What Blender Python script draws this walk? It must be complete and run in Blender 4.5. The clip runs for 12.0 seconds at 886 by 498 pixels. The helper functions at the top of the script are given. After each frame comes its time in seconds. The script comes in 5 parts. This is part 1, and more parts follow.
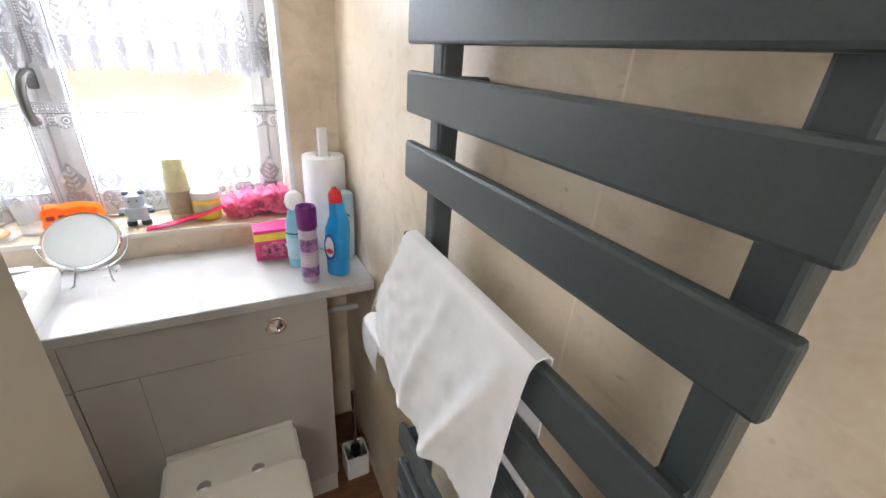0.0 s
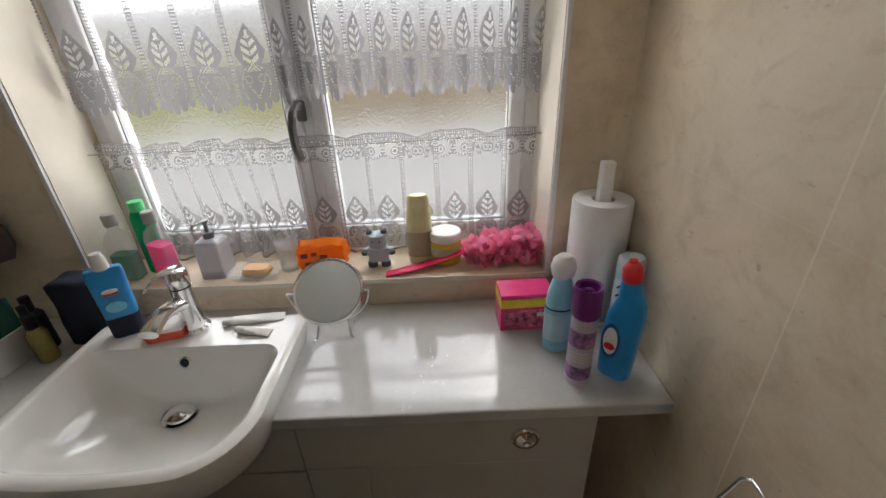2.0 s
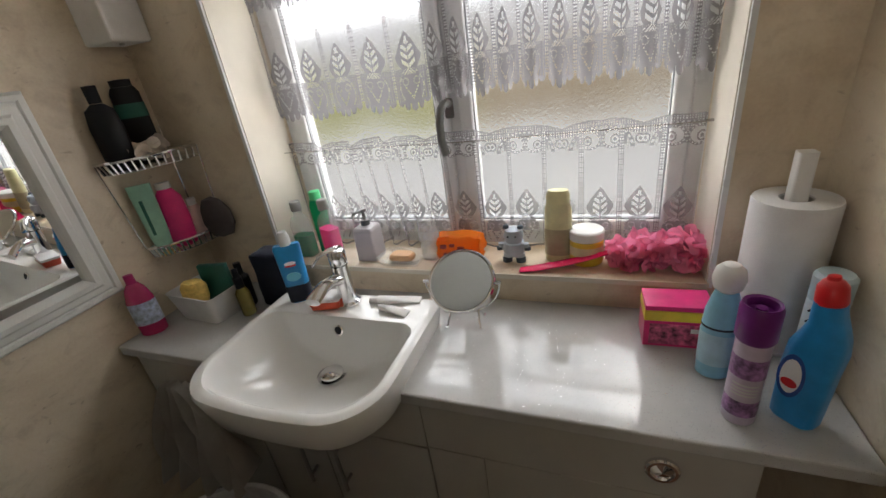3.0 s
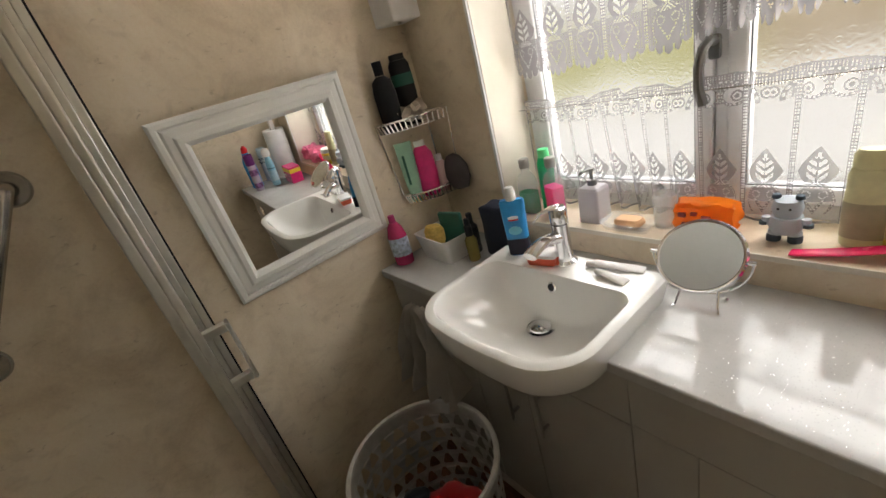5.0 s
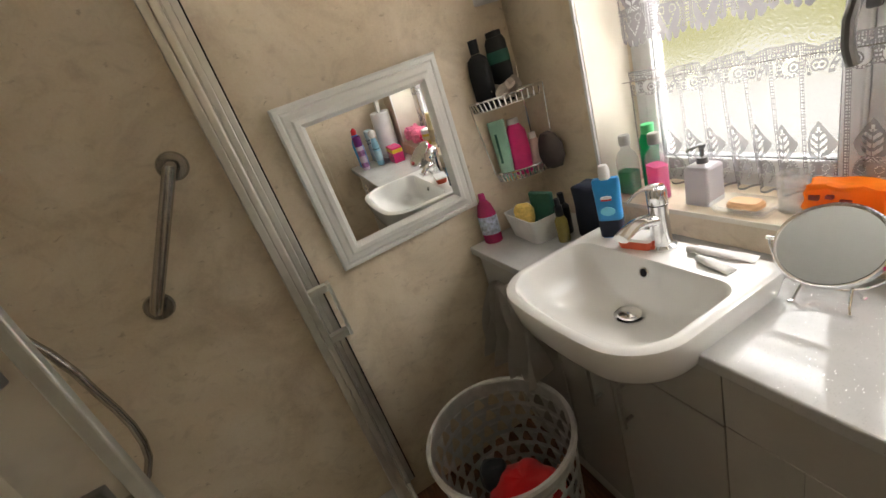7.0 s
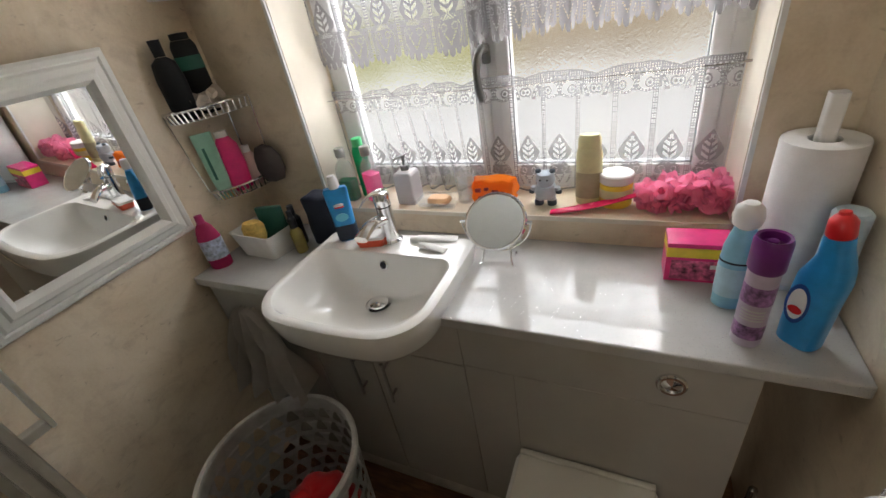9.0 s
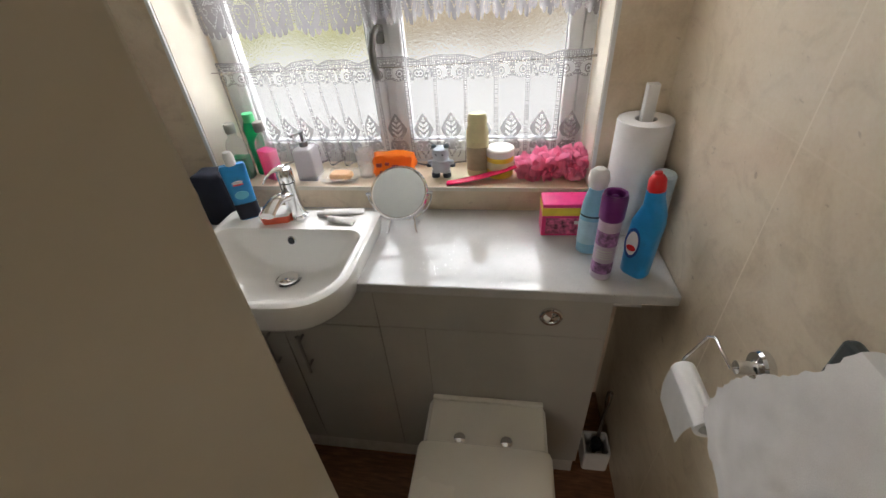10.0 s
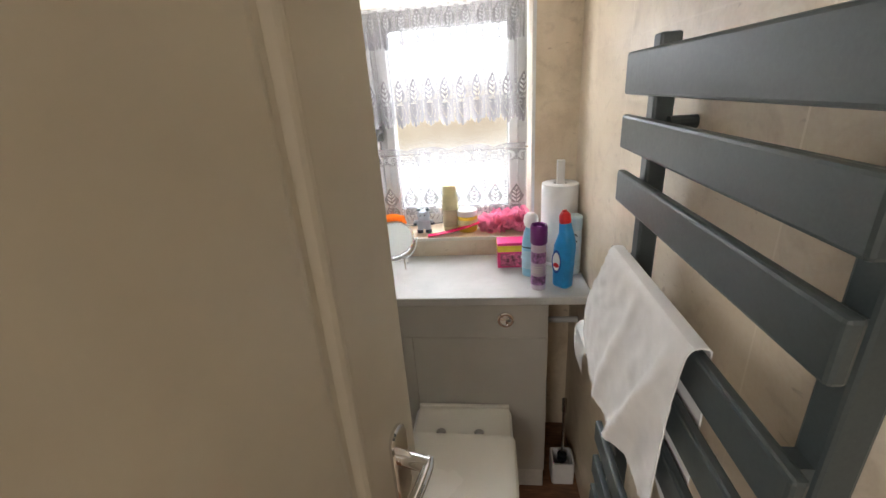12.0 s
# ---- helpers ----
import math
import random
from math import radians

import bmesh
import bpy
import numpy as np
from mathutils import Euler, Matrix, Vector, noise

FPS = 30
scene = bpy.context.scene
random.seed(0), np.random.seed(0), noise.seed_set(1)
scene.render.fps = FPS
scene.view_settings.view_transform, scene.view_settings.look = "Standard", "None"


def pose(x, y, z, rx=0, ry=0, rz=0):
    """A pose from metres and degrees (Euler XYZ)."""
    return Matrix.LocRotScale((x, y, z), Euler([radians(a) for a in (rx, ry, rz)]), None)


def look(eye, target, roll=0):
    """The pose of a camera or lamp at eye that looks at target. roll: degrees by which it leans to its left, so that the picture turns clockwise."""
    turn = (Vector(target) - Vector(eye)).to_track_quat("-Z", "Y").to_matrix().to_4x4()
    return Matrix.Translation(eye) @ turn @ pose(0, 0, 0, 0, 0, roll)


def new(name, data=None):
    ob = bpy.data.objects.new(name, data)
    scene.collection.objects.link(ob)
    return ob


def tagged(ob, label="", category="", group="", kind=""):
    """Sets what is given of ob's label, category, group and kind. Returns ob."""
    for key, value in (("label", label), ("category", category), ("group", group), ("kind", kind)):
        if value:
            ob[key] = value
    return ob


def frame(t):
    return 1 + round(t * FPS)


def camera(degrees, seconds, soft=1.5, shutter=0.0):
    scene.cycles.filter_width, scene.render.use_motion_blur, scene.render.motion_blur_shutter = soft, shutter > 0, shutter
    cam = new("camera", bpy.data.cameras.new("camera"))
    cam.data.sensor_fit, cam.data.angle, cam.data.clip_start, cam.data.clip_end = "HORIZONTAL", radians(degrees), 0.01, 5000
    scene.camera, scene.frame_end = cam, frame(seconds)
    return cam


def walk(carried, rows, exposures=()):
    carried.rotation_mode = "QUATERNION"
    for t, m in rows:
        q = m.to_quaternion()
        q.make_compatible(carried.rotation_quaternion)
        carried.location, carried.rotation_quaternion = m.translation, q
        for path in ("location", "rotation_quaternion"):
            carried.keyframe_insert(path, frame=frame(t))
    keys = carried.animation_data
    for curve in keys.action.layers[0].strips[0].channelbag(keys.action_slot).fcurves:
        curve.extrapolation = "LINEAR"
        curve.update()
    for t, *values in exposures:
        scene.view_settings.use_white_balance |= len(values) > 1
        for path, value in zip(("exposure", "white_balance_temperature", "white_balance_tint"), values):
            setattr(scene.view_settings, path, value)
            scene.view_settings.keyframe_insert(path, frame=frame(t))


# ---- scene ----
cam = camera(94.7, 12.0)
PATH = [
    (0, (-0.306, -1.318, 1.429), (0.548, 0.276, 0.575), 4.0),
    (0.5, (-0.338, -1.192, 1.429), (0.276, 0.505, 0.566), 2.3),
    (1, (-0.346, -1.028, 1.437), (0.074, 0.73, 0.581), 0.6),
    (1.5, (-0.389, -0.917, 1.439), (-0.167, 0.864, 0.556), -0.8),
    (2, (-0.411, -0.885, 1.445), (-0.408, 0.9, 0.544), -2.4),
    (2.5, (-0.395, -0.872, 1.441), (-0.7, 0.895, 0.555), -5.0),
    (3, (-0.383, -0.879, 1.428), (-1.078, 0.797, 0.587), -8.3),
    (3.5, (-0.395, -0.889, 1.436), (-1.4, 0.616, 0.583), -11.0),
    (5.5, (-0.359, -0.886, 1.412), (-2.015, -0.061, 0.654), -17.2),
    (6, (-0.341, -0.882, 1.404), (-2.107, -0.281, 0.683), -18.5),
    (6.5, (-0.331, -0.874, 1.405), (-2.131, -0.37, 0.693), -19.4),
    (8.5, (-0.364, -0.921, 1.44), (-1.491, 0.408, 0.459), -14.1),
    (9, (-0.367, -0.965, 1.448), (-1.181, 0.543, 0.418), -10.7),
    (9.5, (-0.371, -1.001, 1.458), (-0.849, 0.614, 0.379), -7.1),
    (10, (-0.383, -1.068, 1.475), (-0.678, 0.53, 0.31), -4.5),
    (10.5, (-0.386, -1.156, 1.477), (-0.593, 0.361, 0.191), -3.0),
    (11, (-0.348, -1.231, 1.469), (-0.544, 0.306, 0.205), -3.2),
    (11.5, (-0.312, -1.321, 1.481), (-0.538, 0.364, 0.428), -4.1),
    (12, (-0.303, -1.498, 1.468), (-0.545, 0.348, 0.738), -4.2),
]
EXPOSURES = [(0, 0.62, 5850, 10), (0.5, 0.45, 5950, 10), (1, -0.1, 6200, 10), (1.5, -0.70, 6400, 10), (2.5, -1.15, 6480, 10), (3.5, -0.85, 6550, 10), (5.5, -0.48, 6950, 10), (6.5, -0.30, 6950, 10), (8.5, -0.57, 6500, 10), (9.5, -0.64, 6450, 10), (10.5, -0.38, 6350, 10), (11.5, -0.10, 6250, 10), (12, 0.12, 6200, 10)]
walk(cam, [(t, look(eye, target, roll)) for t, eye, target, roll in PATH], EXPOSURES)

# ---- sizes (metres): right wall at x = 0, mirror wall at x = -W, window wall at y = 0, floor at z = 0 ----
W = 1.57
BACK = -1.76
TOP = 2.30
CZ = 0.85          # worktop
SZ = 0.925         # window sill
WX0, WX1, WZ1 = -1.275, -0.152, 1.76


# ---- world and light ----
world = bpy.data.worlds.new("overcast_sky")
scene.world = world
world.use_nodes = True
wn = world.node_tree
sky = wn.nodes.new("ShaderNodeTexSky")
sky.sky_type, sky.sun_disc = "NISHITA", False
sky.sun_elevation, sky.sun_rotation = radians(50), radians(200)
wn.links.new(sky.outputs[0], wn.nodes["Background"].inputs[0])
wn.nodes["Background"].inputs[1].default_value = 0.12
sun_data = bpy.data.lights.new("sun", "SUN")
sun_data.energy, sun_data.angle, sun_data.color = 0.6, radians(12), (1.0, 0.95, 0.88)
sun = new("sun", sun_data)
sun.matrix_world = look((0, 4, 5), (-0.7, 0, 1))
tagged(sun, kind="structure")
WIN_POWER = 125.0
win_data = bpy.data.lights.new("window_sky", "AREA")
win_data.shape, win_data.size, win_data.size_y, win_data.energy, win_data.color = "RECTANGLE", 4.6, 0.62, WIN_POWER, (0.96, 0.98, 1.0)
win_light = new("window_sky", win_data)
win_light.matrix_world = look((-0.7, 0.90, 1.95), (-0.7, -0.5, 1.66))
tagged(win_light, kind="structure")
# Added lamp low outside, throwing light up so the ceiling brightens the room
UPFILL_POWER = 720.0
upfill_data = bpy.data.lights.new("upward_fill", "AREA")
upfill_data.shape, upfill_data.size, upfill_data.size_y, upfill_data.energy, upfill_data.color = "RECTANGLE", 4.2, 1.2, UPFILL_POWER, (1.0, 0.97, 0.92)
upfill_light = new("upward_fill", upfill_data)
upfill_light.matrix_world = look((-0.7, 0.95, 0.15), (-0.7, 0.75, 1.5))
tagged(upfill_light, kind="structure")
# Added fill lamp on the unseen landing, aimed to brighten the right wall
HALL_POWER = 24.0
hall_data = bpy.data.lights.new("landing_fill", "AREA")
hall_data.shape, hall_data.size, hall_data.size_y, hall_data.energy, hall_data.color = "RECTANGLE", 0.9, 1.2, HALL_POWER, (1.0, 0.93, 0.84)
hall_fill = new("landing_fill", hall_data)
hall_fill.matrix_world = look((-1.15, -3.3, 1.7), (-0.1, -1.3, 1.25))
tagged(hall_fill, kind="structure")


# ---- materials ----
class Mat:
    """A small maker of node materials."""

    def __init__(self, name, color=(0.8, 0.8, 0.8), rough=0.5, metal=0.0, **more):
        self.m = bpy.data.materials.new(name)
        self.m.use_nodes = True
        self.t = self.m.node_tree
        self.b = self.t.nodes["Principled BSDF"]
        self.b.inputs["Base Color"].default_value = (*color, 1)
        self.b.inputs["Roughness"].default_value = rough
        self.b.inputs["Metallic"].default_value = metal
        for key, value in more.items():
            self.b.inputs[key.replace("_", " ")].default_value = value

    def node(self, kind, **values):
        n = self.t.nodes.new(kind)
        for k, v in values.items():
            if k in n.inputs:
                n.inputs[k].default_value = v
            else:
                setattr(n, k, v)
        return n

    def link(self, a, b):
        self.t.links.new(a, b)

    def coord(self, stretch=(1, 1, 1)):
        tc = self.node("ShaderNodeTexCoord")
        mp = self.node("ShaderNodeMapping")
        mp.inputs["Scale"].default_value = stretch
        self.link(tc.outputs["Object"], mp.inputs["Vector"])
        return mp.outputs[0]

    def noise(self, scale, detail=4.0, rough=0.55, stretch=(1, 1, 1), distort=0.0):
        n = self.node("ShaderNodeTexNoise", Scale=scale, Detail=detail, Roughness=rough, Distortion=distort)
        self.link(self.coord(stretch), n.inputs["Vector"])
        return n.outputs["Fac"]

    def ramp(self, fac, stops):
        r = self.node("ShaderNodeValToRGB")
        while len(r.color_ramp.elements) < len(stops):
            r.color_ramp.elements.new(0.5)
        for e, (p, c) in zip(r.color_ramp.elements, stops):
            e.position, e.color = p, (*c, 1) if len(c) == 3 else c
        self.link(fac, r.inputs[0])
        return r.outputs[0]

    def mix(self, fac, a, b, blend="MIX"):
        m = self.node("ShaderNodeMix", data_type="RGBA", blend_type=blend)
        for sock, v in ((m.inputs[0], fac), (m.inputs[6], a), (m.inputs[7], b)):
            if isinstance(v, (int, float)):
                sock.default_value = v
            elif isinstance(v, tuple):
                sock.default_value = (*v, 1)
            else:
                self.link(v, sock)
        return m.outputs[2]

    def color(self, out):
        self.link(out, self.b.inputs["Base Color"])
        return self

    def rough(self, fac, lo, hi):
        r = self.node("ShaderNodeMapRange")
        r.inputs["To Min"].default_value, r.inputs["To Max"].default_value = lo, hi
        self.link(fac, r.inputs[0])
        self.link(r.outputs[0], self.b.inputs["Roughness"])
        return self

    def bump(self, fac, strength=0.2, dist=0.001):
        b = self.node("ShaderNodeBump", Strength=strength, Distance=dist)
        self.link(fac, b.inputs["Height"])
        self.link(b.outputs[0], self.b.inputs["Normal"])
        return self


def plain(name, color, rough=0.4, metal=0.0, wear=0.12, scale=30.0, **more):
    """Paint, plastic or metal with slight unevenness in colour, gloss and surface."""
    k = Mat(name, color, rough, metal, **more)
    n = k.noise(scale)
    lo = tuple(c * (1 - wear) for c in color)
    hi = tuple(min(1, c * (1 + wear)) for c in color)
    k.color(k.ramp(n, [(0.3, lo), (0.7, hi)]))
    k.rough(k.noise(scale * 0.4), max(0.02, rough * 0.8), min(1, rough * 1.25))
    return k.m


def wall_panel_material(joints):
    k = Mat("stone_effect_panel", rough=0.32)
    cloud = k.noise(3.2, 6, 0.62, distort=0.8)
    base = k.ramp(cloud, [(0.30, (0.575, 0.468, 0.338)), (0.48, (0.715, 0.608, 0.462)), (0.66, (0.80, 0.697, 0.552))])
    patch = k.noise(11, 5, 0.6, stretch=(1, 1, 1.4), distort=1.2)
    base = k.mix(k.ramp(patch, [(0.52, (0, 0, 0)), (0.76, (0.44, 0.44, 0.44))]), base, (0.44, 0.345, 0.245))
    fleck = k.noise(17, 5, 0.6, stretch=(1, 1, 1.3), distort=0.3)
    base = k.mix(k.ramp(fleck, [(0.66, (0, 0, 0)), (0.78, (0.36, 0.36, 0.36))]), base, (0.36, 0.27, 0.18))
    mark = k.noise(34, 3, 0.5, stretch=(1, 1, 1.8), distort=0.5)
    base = k.mix(k.ramp(mark, [(0.67, (0, 0, 0)), (0.75, (0.42, 0.42, 0.42))]), base, (0.30, 0.215, 0.14))
    fine = k.noise(160, 2)
    base = k.mix(0.12, base, fine, "OVERLAY")
    # faint pressed joints of the tile effect
    tc = k.node("ShaderNodeTexCoord")
    sep = k.node("ShaderNodeSeparateXYZ")
    k.link(tc.outputs["Object"], sep.inputs[0])
    lines = None
    for axis, offset, step, depth in (("Y", 0.494, 0.56, 0.62), ("Z", -1.242, 0.30, 0.16)) if joints else ():
        mv = k.node("ShaderNodeMath", operation="ADD")
        mv.inputs[1].default_value = offset
        k.link(sep.outputs[axis], mv.inputs[0])
        pp_ = k.node("ShaderNodeMath", operation="PINGPONG")
        pp_.inputs[1].default_value = step / 2
        k.link(mv.outputs[0], pp_.inputs[0])
        lt = k.node("ShaderNodeMath", operation="LESS_THAN")
        lt.inputs[1].default_value = 0.0016
        k.link(pp_.outputs[0], lt.inputs[0])
        sf_ = k.node("ShaderNodeMath", operation="MULTIPLY")
        sf_.inputs[1].default_value = depth
        k.link(lt.outputs[0], sf_.inputs[0])
        if lines is None:
            lines = sf_.outputs[0]
        else:
            mx = k.node("ShaderNodeMath", operation="MAXIMUM")
            k.link(lines, mx.inputs[0])
            k.link(sf_.outputs[0], mx.inputs[1])
            lines = mx.outputs[0]
    if joints:
        base = k.mix(lines, base, (0.86, 0.76, 0.62))
    k.color(base)
    k.rough(cloud, 0.26, 0.42)
    k.bump(patch, 0.12, 0.001)
    return k.m


def worktop_material():
    k = Mat("sparkle_worktop", rough=0.1)
    cloud = k.noise(9, 4)
    base = k.ramp(cloud, [(0.3, (0.44, 0.438, 0.428)), (0.7, (0.52, 0.517, 0.508))])

    def chips(scale, rare, size):
        v = k.node("ShaderNodeTexVoronoi", Scale=scale)
        k.link(k.coord(), v.inputs["Vector"])
        sep = k.node("ShaderNodeSeparateColor")
        k.link(v.outputs["Color"], sep.inputs[0])
        g = k.node("ShaderNodeMath", operation="GREATER_THAN")
        g.inputs[1].default_value = rare
        k.link(sep.outputs[0], g.inputs[0])
        l = k.node("ShaderNodeMath", operation="LESS_THAN")
        l.inputs[1].default_value = size
        k.link(v.outputs["Distance"], l.inputs[0])
        m = k.node("ShaderNodeMath", operation="MULTIPLY")
        k.link(g.outputs[0], m.inputs[0])
        k.link(l.outputs[0], m.inputs[1])
        return m.outputs[0], v.outputs["Color"]

    dark, _ = chips(300.0, 0.80, 0.30)
    bright, tilt = chips(520.0, 0.94, 0.27)
    base = k.mix(dark, base, (0.41, 0.41, 0.40))
    base = k.mix(bright, base, (0.80, 0.80, 0.80))
    k.color(base)
    k.link(bright, k.b.inputs["Metallic"])
    r = k.node("ShaderNodeMapRange")
    r.inputs["To Min"].default_value, r.inputs["To Max"].default_value = 0.07, 0.25
    k.link(bright, r.inputs[0])
    k.link(r.outputs[0], k.b.inputs["Roughness"])
    # each chip leans its own way
    bp_ = k.node("ShaderNodeBump", Strength=0.12, Distance=0.0005)
    k.link(k.noise(60), bp_.inputs["Height"])
    mx = k.node("ShaderNodeMix", data_type="VECTOR")
    vm = k.node("ShaderNodeVectorMath", operation="SUBTRACT")
    vm.inputs[1].default_value = (0.5, 0.5, -1.4)
    k.link(tilt, vm.inputs[0])
    vn = k.node("ShaderNodeVectorMath", operation="NORMALIZE")
    k.link(vm.outputs[0], vn.inputs[0])
    k.link(bright, mx.inputs[0])
    k.link(bp_.outputs[0], mx.inputs[4])
    k.link(vn.outputs[0], mx.inputs[5])
    k.link(mx.outputs[1], k.b.inputs["Normal"])
    return k.m


def floor_material():
    k = Mat("wood_effect_vinyl", rough=0.4)
    grain = k.noise(14, 6, 0.6, stretch=(1, 7, 1), distort=0.5)
    base = k.ramp(grain, [(0.3, (0.10, 0.042, 0.019)), (0.55, (0.19, 0.085, 0.038)), (0.75, (0.29, 0.145, 0.07))])
    k.color(k.mix(0.25, base, k.noise(2.0), "OVERLAY"))
    k.rough(grain, 0.3, 0.5)
    k.bump(grain, 0.2, 0.001)
    return k.m


def cloth_material(name, color, scale=900.0):
    k = Mat(name, color, 0.9, Sheen_Weight=0.25)
    w = k.noise(scale, 2)
    big = k.noise(18, 3)
    c = k.ramp(big, [(0.3, tuple(x * 0.88 for x in color)), (0.7, color)])
    k.color(k.mix(0.25, c, w, "OVERLAY"))
    k.bump(w, 0.5, 0.0008)
    return k.m


def lace_material(name, thick):
    """Thin white thread: part of the light goes through, part is scattered."""
    m = bpy.data.materials.new(name)
    m.use_nodes = True
    t = m.node_tree
    t.nodes.clear()
    out = t.nodes.new("ShaderNodeOutputMaterial")
    dif, tra, tp = t.nodes.new("ShaderNodeBsdfDiffuse"), t.nodes.new("ShaderNodeBsdfTranslucent"), t.nodes.new("ShaderNodeBsdfTransparent")
    dif.inputs[0].default_value = (0.52, 0.505, 0.52, 1)
    tra.inputs[0].default_value = (0.09, 0.088, 0.095, 1)
    mix1, mix2 = t.nodes.new("ShaderNodeMixShader"), t.nodes.new("ShaderNodeMixShader")
    mix1.inputs[0].default_value = 0.45
    tc, n = t.nodes.new("ShaderNodeTexCoord"), t.nodes.new("ShaderNodeTexNoise")
    n.inputs["Scale"].default_value = 420.0
    r = t.nodes.new("ShaderNodeMapRange")
    r.inputs["To Min"].default_value, r.inputs["To Max"].default_value = thick - 0.15, min(1.0, thick + 0.10)
    t.links.new(tc.outputs["Object"], n.inputs["Vector"])
    t.links.new(n.outputs["Fac"], r.inputs[0])
    t.links.new(r.outputs[0], mix2.inputs[0])
    t.links.new(dif.outputs[0], mix1.inputs[1])
    t.links.new(tra.outputs[0], mix1.inputs[2])
    t.links.new(tp.outputs[0], mix2.inputs[1])
    t.links.new(mix1.outputs[0], mix2.inputs[2])
    t.links.new(mix2.outputs[0], out.inputs[0])
    return m


def translucent(name, color):
    """Coloured liquid in a thin bottle: glows through when the light is behind it."""
    k = Mat(name, color, 0.12)
    tr_ = k.node("ShaderNodeBsdfTranslucent")
    tr_.inputs[0].default_value = (*color, 1)
    mx = k.node("ShaderNodeMixShader")
    mx.inputs[0].default_value = 0.55
    k.link(k.b.outputs[0], mx.inputs[1])
    k.link(tr_.outputs[0], mx.inputs[2])
    k.link(mx.outputs[0], k.t.nodes["Material Output"].inputs[0])
    return k.m


def frosted_material():
    k = Mat("patterned_glass", (1, 1, 1), 0.22, Transmission_Weight=1.0, IOR=1.45)
    v = k.node("ShaderNodeTexVoronoi", Scale=55.0, feature="SMOOTH_F1")
    k.link(k.coord(), v.inputs["Vector"])
    wv = k.node("ShaderNodeMath", operation="SINE")
    ml = k.node("ShaderNodeMath", operation="MULTIPLY")
    ml.inputs[1].default_value = 22.0
    k.link(v.outputs["Distance"], ml.inputs[0])
    k.link(ml.outputs[0], wv.inputs[0])
    k.bump(wv.outputs[0], 0.085, 0.001)
    return k.m


def clear_material(name, color=(1, 1, 1), rough=0.02):
    return Mat(name, color, rough, Transmission_Weight=1.0, IOR=1.3).m


def backdrop_material():
    """The garden outside, glowing in place of daylight: pale sky and paving, a hedge to the left, a fence to the right.
    """
    k = Mat("glowing_garden_backdrop")
    tc = k.node("ShaderNodeTexCoord")
    sep = k.node("ShaderNodeSeparateXYZ")
    k.link(tc.outputs["Object"], sep.inputs[0])
    n = k.noise(2.2, 5)
    add = k.node("ShaderNodeMath", operation="ADD")
    sc = k.node("ShaderNodeMath", operation="MULTIPLY")
    sc.inputs[1].default_value = 0.9
    k.link(n, sc.inputs[0])
    k.link(sc.outputs[0], add.inputs[0])
    k.link(sep.outputs["Z"], add.inputs[1])
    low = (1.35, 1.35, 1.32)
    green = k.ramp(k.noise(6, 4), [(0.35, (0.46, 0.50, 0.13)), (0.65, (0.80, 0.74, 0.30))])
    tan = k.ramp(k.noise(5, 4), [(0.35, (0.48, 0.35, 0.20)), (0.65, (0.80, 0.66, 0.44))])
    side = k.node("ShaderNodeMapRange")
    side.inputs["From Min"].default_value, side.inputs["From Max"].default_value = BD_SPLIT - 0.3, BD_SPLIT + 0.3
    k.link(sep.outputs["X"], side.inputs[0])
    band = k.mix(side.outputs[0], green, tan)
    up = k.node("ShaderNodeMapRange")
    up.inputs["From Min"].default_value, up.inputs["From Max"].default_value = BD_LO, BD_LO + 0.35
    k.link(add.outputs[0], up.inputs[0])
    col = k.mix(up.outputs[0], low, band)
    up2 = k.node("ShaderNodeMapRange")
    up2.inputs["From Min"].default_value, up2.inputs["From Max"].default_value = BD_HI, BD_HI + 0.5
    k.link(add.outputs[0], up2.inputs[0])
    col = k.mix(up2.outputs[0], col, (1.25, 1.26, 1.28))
    # the board emits its own colours; daylight brightness is set here
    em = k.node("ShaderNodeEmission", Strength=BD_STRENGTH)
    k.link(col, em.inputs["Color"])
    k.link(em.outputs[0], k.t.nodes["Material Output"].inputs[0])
    return k.m


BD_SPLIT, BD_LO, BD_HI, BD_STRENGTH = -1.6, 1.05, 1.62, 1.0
PANEL = wall_panel_material(False)
PANEL_JOINTED = wall_panel_material(True)
WORKTOP = worktop_material()
FLOOR = floor_material()
CABINET = plain("cashmere_cabinet", (0.44, 0.42, 0.385), 0.2, wear=0.03, scale=8)
PLINTH = plain("pale_plinth", (0.50, 0.48, 0.44), 0.4)
DARKGAP = plain("shadow_gap", (0.05, 0.045, 0.04), 0.8)
CERAMIC = plain("white_ceramic", (0.80, 0.795, 0.775), 0.06, wear=0.015, scale=6, Coat_Weight=0.4)
SEATMAT = plain("white_seat", (0.78, 0.75, 0.68), 0.25, wear=0.02, scale=6)
CHROME = plain("chrome", (0.80, 0.80, 0.81), 0.07, 1.0, wear=0.05)
DARKSTEEL = plain("grey_handle_metal", (0.22, 0.22, 0.22), 0.3, 1.0)
STEEL = plain("brushed_steel", (0.42, 0.40, 0.38), 0.24, 1.0, wear=0.1, scale=120)
ALU = plain("satin_aluminium", (0.74, 0.74, 0.71), 0.30, 1.0, wear=0.06)
ANTHRACITE = plain("anthracite_paint", (0.050, 0.062, 0.065), 0.36, wear=0.08, scale=300)
UPVC = plain("white_upvc", (0.78, 0.79, 0.80), 0.28, wear=0.03)
REVEAL = plain("cream_reveal", (0.74, 0.69, 0.60), 0.35, wear=0.05, scale=10)
DOORPAINT = plain("cream_door_paint", (0.52, 0.475, 0.39), 0.3, wear=0.05, scale=7)
